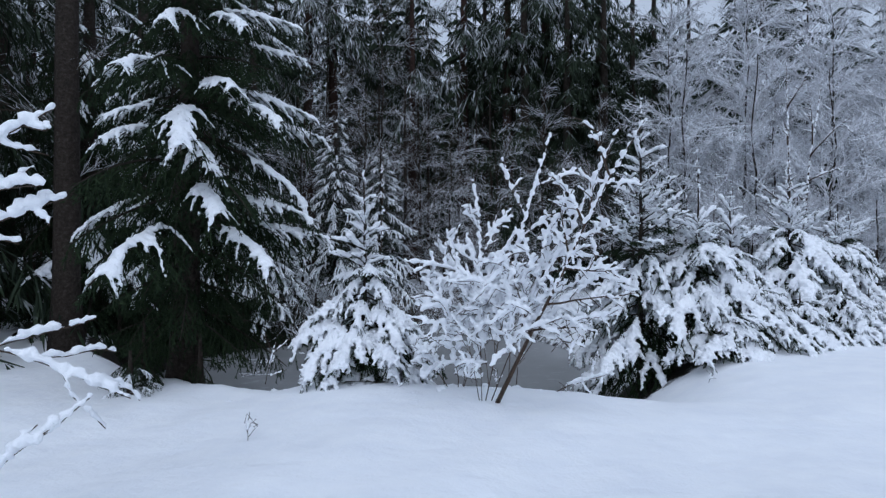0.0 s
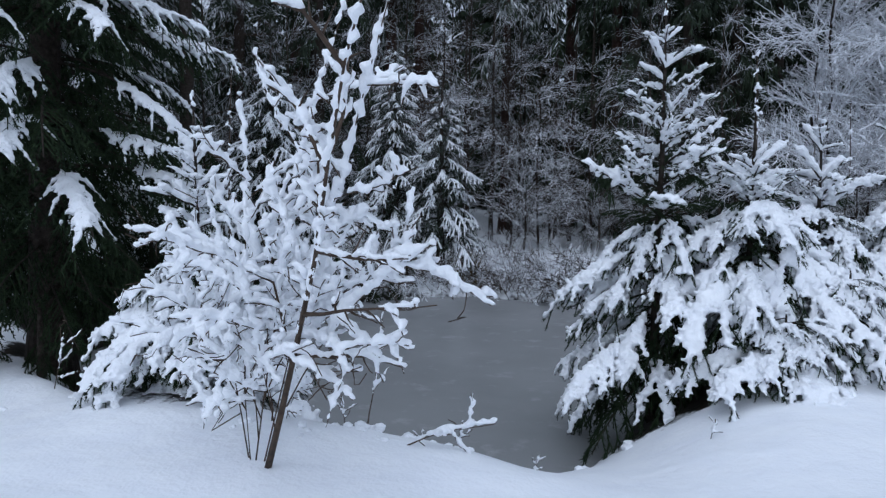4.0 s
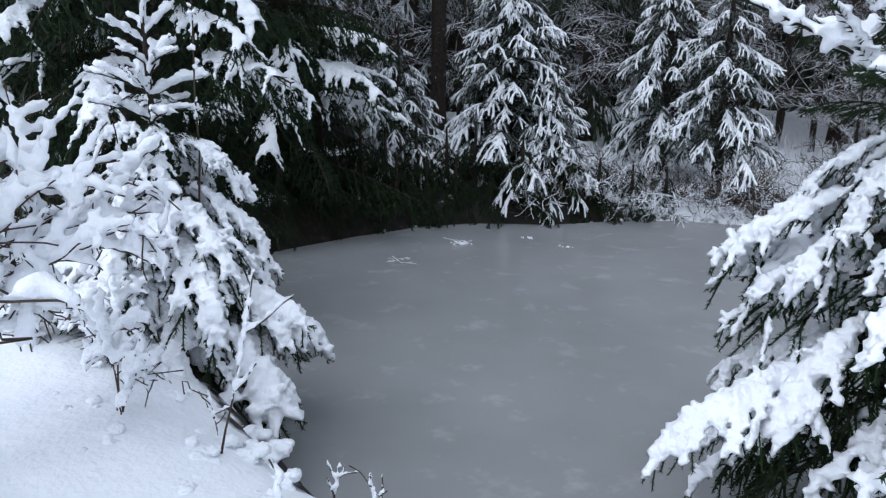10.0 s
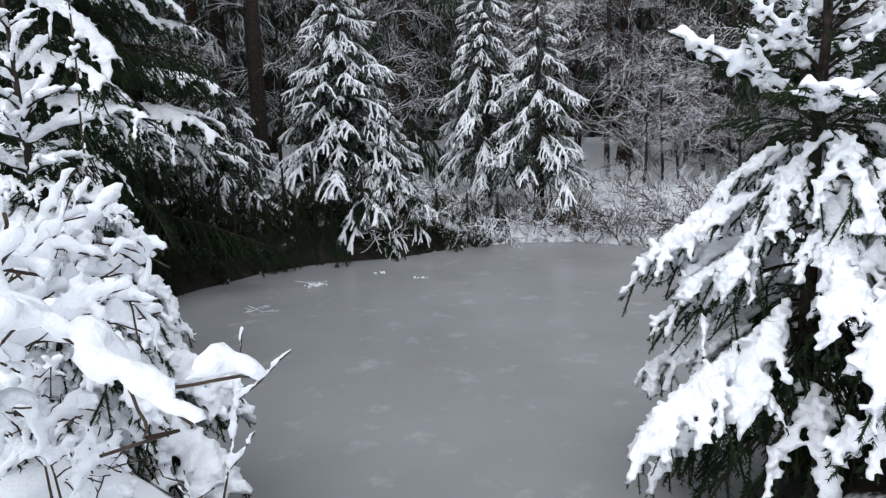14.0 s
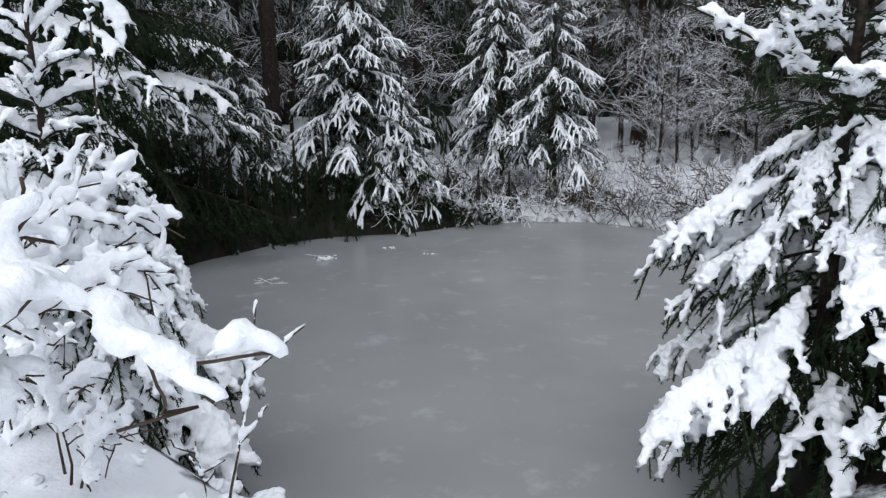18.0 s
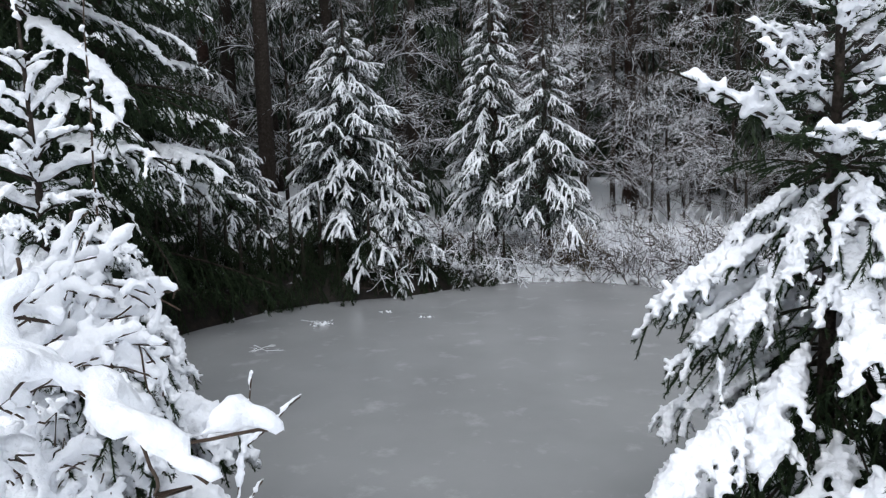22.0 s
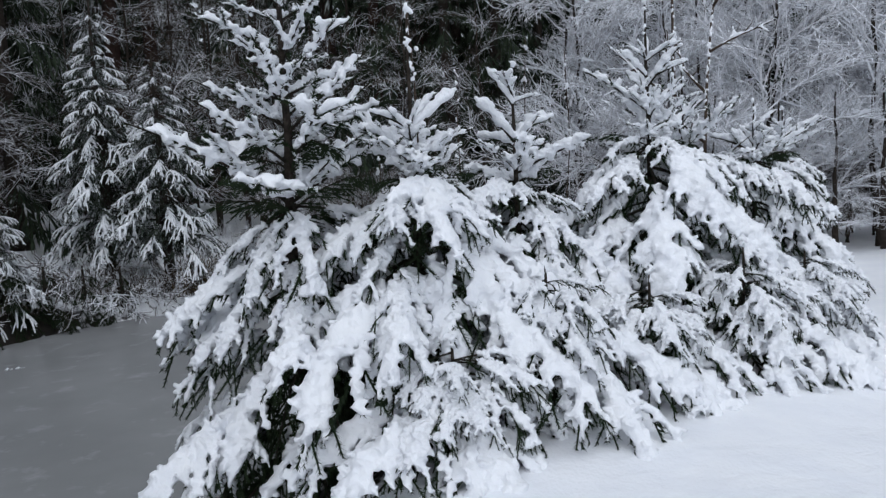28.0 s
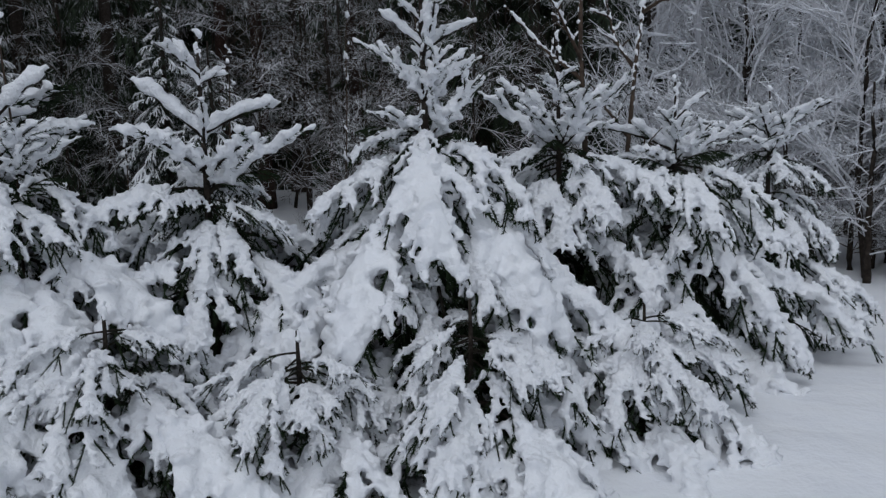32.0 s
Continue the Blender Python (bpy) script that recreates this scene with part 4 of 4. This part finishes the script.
def far_conifer(name, seed, height, radius, low, bark, mat, dead=0):
    """A forest tree: trunk, crown of drooping boughs, dead twigs below."""
    rng = np.random.default_rng(seed)
    tree = thing(name, pose(0, 0, 0), "", "tree")
    me, pts = trunk_mesh(rng, height, 0.05 + 0.011 * height, 0.02, bark, 7, 0.01)
    part("trunk", me, tree)
    protos = []
    for q in range(5):
        lines = bough(rng, 1.0, 12 - 8 * q, -28 - 6 * q, 10, 0.36, 46, 85, 1, 20)
        fine = []
        for p, lv in lines:
            step_ = 3 if lv == 0 else 5 if lv == 1 else 3
            for w in range(0, len(p) - step_, step_):
                fine.append((p[w], p[w + step_] + rng.normal(size=3) * 0.02))
                if lv < 2:
                    for e in range(2):
                        o_ = p[w] + (p[w + step_] - p[w]) * rng.uniform(0.2, 0.9)
                        fine.append((o_, o_ + (p[w + step_] - p[w]) * 0.4 + (rng.normal() * 0.05, rng.normal() * 0.05, -0.08 * rng.random())))
        protos.append(blades(fine, 0.010, 0.8))
    pieces, z = [], low
    while z < height - 0.3:
        s = (z - low) / (height - low)
        ln = radius * (1 - s) ** 0.8 + 0.2
        for q in range(6):
            a, l2 = rng.random() * 6.28, ln * rng.uniform(0.6, 1.2)
            v, f = protos[int(rng.integers(5))]
            c, sn = math.cos(a), math.sin(a)
            w = v * l2
            w = np.column_stack([w[:, 0] * c - w[:, 1] * sn, w[:, 0] * sn + w[:, 1] * c, w[:, 2] + z + 0.15 * rng.normal() + w[:, 0] * 0.2 * rng.normal()])
            pieces.append((w, f))
        z += (0.28 + 0.23 * ln) * (1.0 if z < 9.5 else 2.4)
    v, f = join(pieces)
    part("crown", raw("crown", v, f, [mat], False), tree)
    if dead:
        out = []
        for q in range(dead):
            a = rng.random() * 6.28
            grow(rng, (0, 0, 0.8 + rng.random() * low), (math.cos(a), math.sin(a), -0.15), rng.uniform(0.8, 1.6), 0.014, 1, 0.15, 0.0, 4, out, 0.5)
        v, f = join([tube(p[::2], np.maximum(r[::2], 0.008), 3, cap=False) for p, r, dd in out])
        tagged(part("deadwood", raw("deadwood", v, f, [FROST_TWIG], False), tree), kind="stuff")
    return tree


fr = np.random.default_rng(77)
pines = [(2.45, 25.0), (3.8, 25.2), (-1.1, 25.4), (-4.9, 24.6), (-4.0, 25.2), (0.9, 27.0)]
darks = [(4.7, 25.2), (5.9, 25.6), (7.1, 25.3), (8.3, 26.6), (3.3, 26.6), (6.5, 27.6), (9.8, 27.0), (1.7, 27.5), (4.3, 23.4), (5.7, 24.0), (2.9, 24.0)]
spots = pines + darks
for q in range(6000):
    a, r = fr.uniform(-1.35, 0.95), fr.uniform(10, 22)
    x, y = 1.0 + r * math.sin(a) * 1.1, 9.0 + r * math.cos(a)
    if x > 4.0 and y < 24.5 + 0.3 * (x - 4.0):
        continue
    if y < 20.5 and x > -8.4 or y < 25 and -3.5 < x < 4:
        continue
    if all((x - u) ** 2 + (y - w) ** 2 > 4.4 for u, w in spots):
        spots.append((x, y))
    if len(spots) > 44 + len(pines) + len(darks) - 17:
        break
kinds = [("forest_spruce", 61, 15, 2.1, 1.5, BARK, FAR_NEEDLE, 0, "forest spruce dusted with snow"),
         ("forest_spruce", 62, 17, 1.9, 3.2, BARK, FAR_NEEDLE, 16, "tall forest spruce with bare frosted lower twigs"),
         ("forest_pine", 63, 18, 2.4, 7.5, PINE, FAR_NEEDLE, 8, "tall pine with a reddish bare stem"),
         ("forest_spruce", 64, 15, 2.5, 0.8, BARK, DARK_NEEDLE, 0, "dense dark forest spruce almost free of snow")]
for q, (nm, sd, h, rad, low, bark, mat, dead, lab) in enumerate(kinds):
    rest = spots[len(pines) + len(darks):]
    mine = rest[q::4] + (pines if q == 2 else darks if q == 3 else [])
    if q == 2:
        mine = [p for p in mine if p[1] > 17]
    if q == 3:
        mine += [p for p in rest[2::4] if p[1] <= 17] + [(-8.3, 8.3), (-7.2, 10.1), (-9.4, 10.9), (-10.2, 7.6)]
    scatter(far_conifer(nm, sd, h, rad, low, bark, mat, dead), mine, lab, "tree", "forest trees", 80 + q)
# single stems by the pond
me, _ = trunk_mesh(np.random.default_rng(5), 14, 0.20, 0.08, BARK, 10, 0.01)
tr = thing("forest_spruce", pose(-7.75, 17.5, on_ground(-7.75, 17.5)), "old spruce stem with grey-brown flaking bark", "tree", "forest trees")
part("trunk", me, tr)
for w in range(9):
    part("limb", bpy.data.meshes["limb"], tr, pose(0, 0, 2.2 + 0.75 * w, 0, 12, 137.5 * w) @ Matrix.Diagonal((0.5, 0.5, 0.5, 1)))

tr = copy_thing(tr, pose(-5.45, 9.8, on_ground(-5.45, 9.8), 0, 0, 70))


# ---- the woods farther off ----
rg = np.random.default_rng(91)
pieces = []
for q in range(260):
    a, r = rg.uniform(-1.5, 1.2), rg.uniform(27, 42)
    x, y = 1.0 + r * math.sin(a) * 1.1, 7.0 + r * math.cos(a)
    h, rad, base = rg.uniform(12, 16.5), rg.uniform(1.8, 2.8), on_ground(x, y) - 0.2
    k = 26
    for w in range(k):
        s_ = w / k
        for e in range(5):
            az, ln = rg.random() * 6.28, (rad * (1 - s_) ** 0.8 + 0.2) * rg.uniform(0.7, 1.2)
            z0 = base + 0.4 + h * s_
            c, sn = math.cos(az), math.sin(az)
            for off in (-0.45, 0.0, 0.45):
                c2, s2 = math.cos(az + off), math.sin(az + off)
                l2 = ln * rg.uniform(0.7, 1.1)
                v = np.array([(x - 0.07 * s2 * ln, y + 0.07 * c2 * ln, z0 - 0.1 * ln), (x + c2 * l2, y + s2 * l2, z0 - 0.65 * l2), (x + 0.07 * s2 * ln, y - 0.07 * c2 * ln, z0 - 0.1 * ln), (x + 0.4 * c2 * l2, y + 0.4 * s2 * l2, z0 - 0.05 * ln)])
                pieces.append((v, [(0, 1, 3), (3, 1, 2)]))
v, f = join(pieces)
tagged(new("far_woods", raw("far_woods", v, f, [FAR_NEEDLE], False)), "distant dark spruce woods dusted with snow", "forest", kind="stuff")


# ---- small things on the ice and banks ----
def ice_lump(seed, x, y, size, label):
    r = np.random.default_rng(seed)
    k = 9
    line = np.column_stack([np.linspace(-size, size, k), r.normal(size=k) * size * 0.15, np.zeros(k)])
    ob = new("snow_clod", snow_mesh("snow_clod", [(line, lumps(r, k, size * 0.22, 0.5, 1.5))], size * 0.08, 0.6, 1, r, 0.4, 0.6))
    ob.matrix_basis = pose(x, y, 0.0, 0, 0, r.random() * 40)
    tagged(ob, label, "snow", "snow clods on the ice")


def hummock(seed, x, y, size):
    """Snow over a grass tussock on the bank."""
    r = np.random.default_rng(seed)
    k = 14
    c = np.column_stack([r.normal(size=k) * size * 0.8, r.normal(size=k) * size * 0.8, r.uniform(-0.5, 0.05, k) * size])
    ob = new("snow_hummock", snow_mesh("snow_hummock", [(c, r.uniform(0.45, 0.8, k) * size)], size * 0.11, 0.6, 1, r, 0.2, 0.7))
    ob.matrix_basis = pose(x, y, on_ground(x, y) - 0.02, 0, 0, r.random() * 360)
    tagged(ob, "lumpy hummock of snow over a grass tussock on the bank", "snow", "snow hummocks")


for q, (x, y, sz) in enumerate(((0.95, 6.95, 0.10), (1.25, 7.05, 0.09), (0.6, 7.1, 0.12), (0.3, 7.25, 0.10), (1.5, 7.2, 0.08), (1.7, 7.45, 0.08), (0.1, 6.95, 0.08), (-1.7, 7.15, 0.10), (-2.1, 6.9, 0.09), (-0.2, 6.85, 0.07), (2.1, 7.9, 0.09), (2.45, 8.3, 0.12), (0.75, 6.75, 0.09), (0.9, 6.6, 0.07), (0.45, 6.55, 0.08), (0.55, 6.85, 0.09), (0.05, 6.6, 0.08), (-0.3, 6.6, 0.07), (0.7, 6.95, 0.1), (1.1, 6.8, 0.07))):
    hummock(500 + q, x, y, sz * 0.62)

ice_lump(1, -2.28, 14.39, 0.11, "small clod of snow lying on the ice")
ice_lump(2, -3.08, 14.52, 0.10, "small clod of snow lying on the ice")
ice_lump(3, -3.56, 13.44, 0.17, "strip of snow over a twig frozen into the ice")


def ice_twig(seed, x, y, length, turn):
    r = np.random.default_rng(seed)
    out = []
    grow(r, (0, 0, 0.008), (1, 0, 0), length, 0.005, 2, 0.12, 0.0, 4, out, 0.4)
    v, f = join([tube(p * (1, 1, 0.25), np.maximum(q, 0.0022), 4) for p, q, dd in out])
    v[:, 2] += 0.01 - v[:, 2].min()
    ob = new("fallen_twig", raw("fallen_twig", v, f, [HOAR_TWIG], False))
    ob.matrix_basis = pose(x, y, 0, 0, 0, turn)
    tagged(ob, "frosted fallen twig frozen into the ice", "twig", "twigs on the ice")


for q, (x, y, ln, tn) in enumerate(((-3.9, 13.4, 0.6, 10), (-3.6, 12.0, 0.5, -20))):
    ice_twig(q + 3, x, y, ln, tn)


def snag(seed, x, y, z, direction, length):
    """A dead frosted branch sprawling down to the ice."""
    r = np.random.default_rng(seed)
    out = []
    grow(r, (0, 0, 0), direction, length, 0.022, 3, 0.16, -0.03, 4, out, 0.5, 0.9)
    v, f = join([tube(p, np.maximum(q, 0.007), 4, cap=False) for p, q, dd in out])
    ob = new("fallen_branch", raw("fallen_branch", v, f, [HOAR_TWIG], False))
    ob.matrix_basis = pose(x, y, z)
    tagged(ob, "dead fallen branch white with frost, sprawling over the bank", "branch", "fallen branches")


for q, (x, y, z, d, ln) in enumerate(((-2.6, 18.3, 0.55, (0.8, -0.5, 0.1), 1.5), (-3.0, 18.2, 0.5, (0.5, -0.7, 0.2), 1.2), (-1.9, 18.4, 0.5, (0.9, -0.4, -0.05), 1.3), (-3.9, 16.3, 0.55, (0.5, -0.8, 0.0), 0.8), (0.6, 18.2, 0.4, (0.6, -0.5, 0.1), 0.9))):
    snag(300 + q, x, y, z, d, ln)


def dry_tuft(seed, x, y, count, height, mat, label):
    r = np.random.default_rng(seed)
    pieces = []
    for q in range(count):
        a, s_ = r.random() * 6.28, r.uniform(0.4, 1.0)
        o = np.array((r.normal() * 0.12, r.normal() * 0.12, -0.03))
        e = np.array((math.cos(a), math.sin(a), 0)) * r.uniform(0.1, 0.55) * height
        p = np.array([o, o + e * 0.3 + (0, 0, height * s_ * 0.6), o + e + (0, 0, height * s_)])
        pieces.append(tube(p, (0.006, 0.005, 0.002), 3, cap=False))
    v, f = join(pieces)
    ob = new("grass_tuft", raw("grass_tuft", v, f, [mat], False))
    ob.matrix_basis = pose(x, y, on_ground(x, y))
    tagged(ob, label, "grass", "tufts on the bank", "stuff")


for q, (x, y, n_, h) in enumerate(((-1.0, 18.75, 160, 0.8), (-1.25, 18.6, 120, 0.6), (-0.75, 18.6, 80, 0.5))):
    dry_tuft(q, x, y, n_, h, GRASS, "brown dry sedge tuft hanging over the bank")
for q in range(44):
    a = q / 43.0
    dry_tuft(40 + q, -3.9 + 7.0 * a + 0.2 * math.sin(q * 5.0), 17.4 + 1.9 * math.sin(a * 3.0) + 0.5 * math.sin(q * 3.3), 45 if a < 0.4 else 20, 0.45, FROST_TWIG if a < 0.4 else HOAR_TWIG, "frosted grass and weeds on the far bank")

wr = np.random.default_rng(12)
for q in range(30):
    x, y = wr.uniform(-2.6, 5.0), wr.uniform(18.9, 24.5)
    dry_tuft(600 + q, x, y, 26, wr.uniform(0.3, 0.75), HOAR_TWIG, "frosted weeds in the snow behind the pond")

# thin stems of the thicket behind the far bank
for q, (x, y, r_) in enumerate(((-1.35, 24.0, 0.08), (-0.9, 24.6, 0.05), (-0.5, 24.3, 0.05), (0.6, 24.8, 0.06), (1.1, 24.0, 0.05), (1.7, 24.2, 0.08), (2.6, 25.5, 0.07), (-2.3, 24.5, 0.07), (3.2, 25.0, 0.06), (0.74, 26.0, 0.06), (2.75, 26.0, 0.08))):
    me, _ = trunk_mesh(np.random.default_rng(100 + q), 7.0, r_, r_ * 0.4, BARK, 6, 0.02)
    st = thing("forest_spruce", pose(x, y, on_ground(x, y)), "thin dark bare stem in the thicket", "tree", "forest trees")
    part("trunk", me, st)
    for w in range(4):
        part("limb", bpy.data.meshes["limb"], st, pose(0, 0, 1.6 + 1.1 * w, 0, 0, 97 * w + 40 * q) @ Matrix.Diagonal((0.45, 0.45, 0.45, 1)))

# upright saplings with snow beads among the young spruces
for q, (x, y, h) in enumerate(((3.42, 9.12, 2.75), (3.75, 10.4, 2.4), (4.35, 10.9, 2.6), (4.75, 11.2, 2.5), (3.1, 10.2, 2.3), (-0.75, 7.6, 2.85))):
    r = np.random.default_rng(200 + q)
    z0 = max(on_ground(x, y), 0.0)
    k = 9
    p = np.column_stack([np.cumsum(r.normal(size=k) * 0.012), np.cumsum(r.normal(size=k) * 0.012), np.linspace(0, h, k)])
    sp = thing("willow_shoot", pose(x, y, z0), "thin upright willow shoot beaded with snow", "sapling", "willow shoots")
    v, f = tube(p, np.linspace(0.009, 0.003, k), 5)
    part("stem", raw("stem", v, f, [TWIG]), sp)
    beads = []
    for w in range(int(h * 9)):
        s_ = 0.55 + 0.45 * r.random()
        c = np.array([np.interp(s_, np.linspace(0, 1, k), p[:, j]) for j in range(3)]) + (0.012 * r.normal(), 0.012 * r.normal(), 0)
        beads.append((np.array([c, c + (0, 0, 0.02)]), np.array([0.014, 0.011]) * r.uniform(0.7, 1.5)))
    tagged(part("snow", snow_mesh("shoot_snow", beads, 0.009, 0.6, 1, r), sp), kind="stuff")
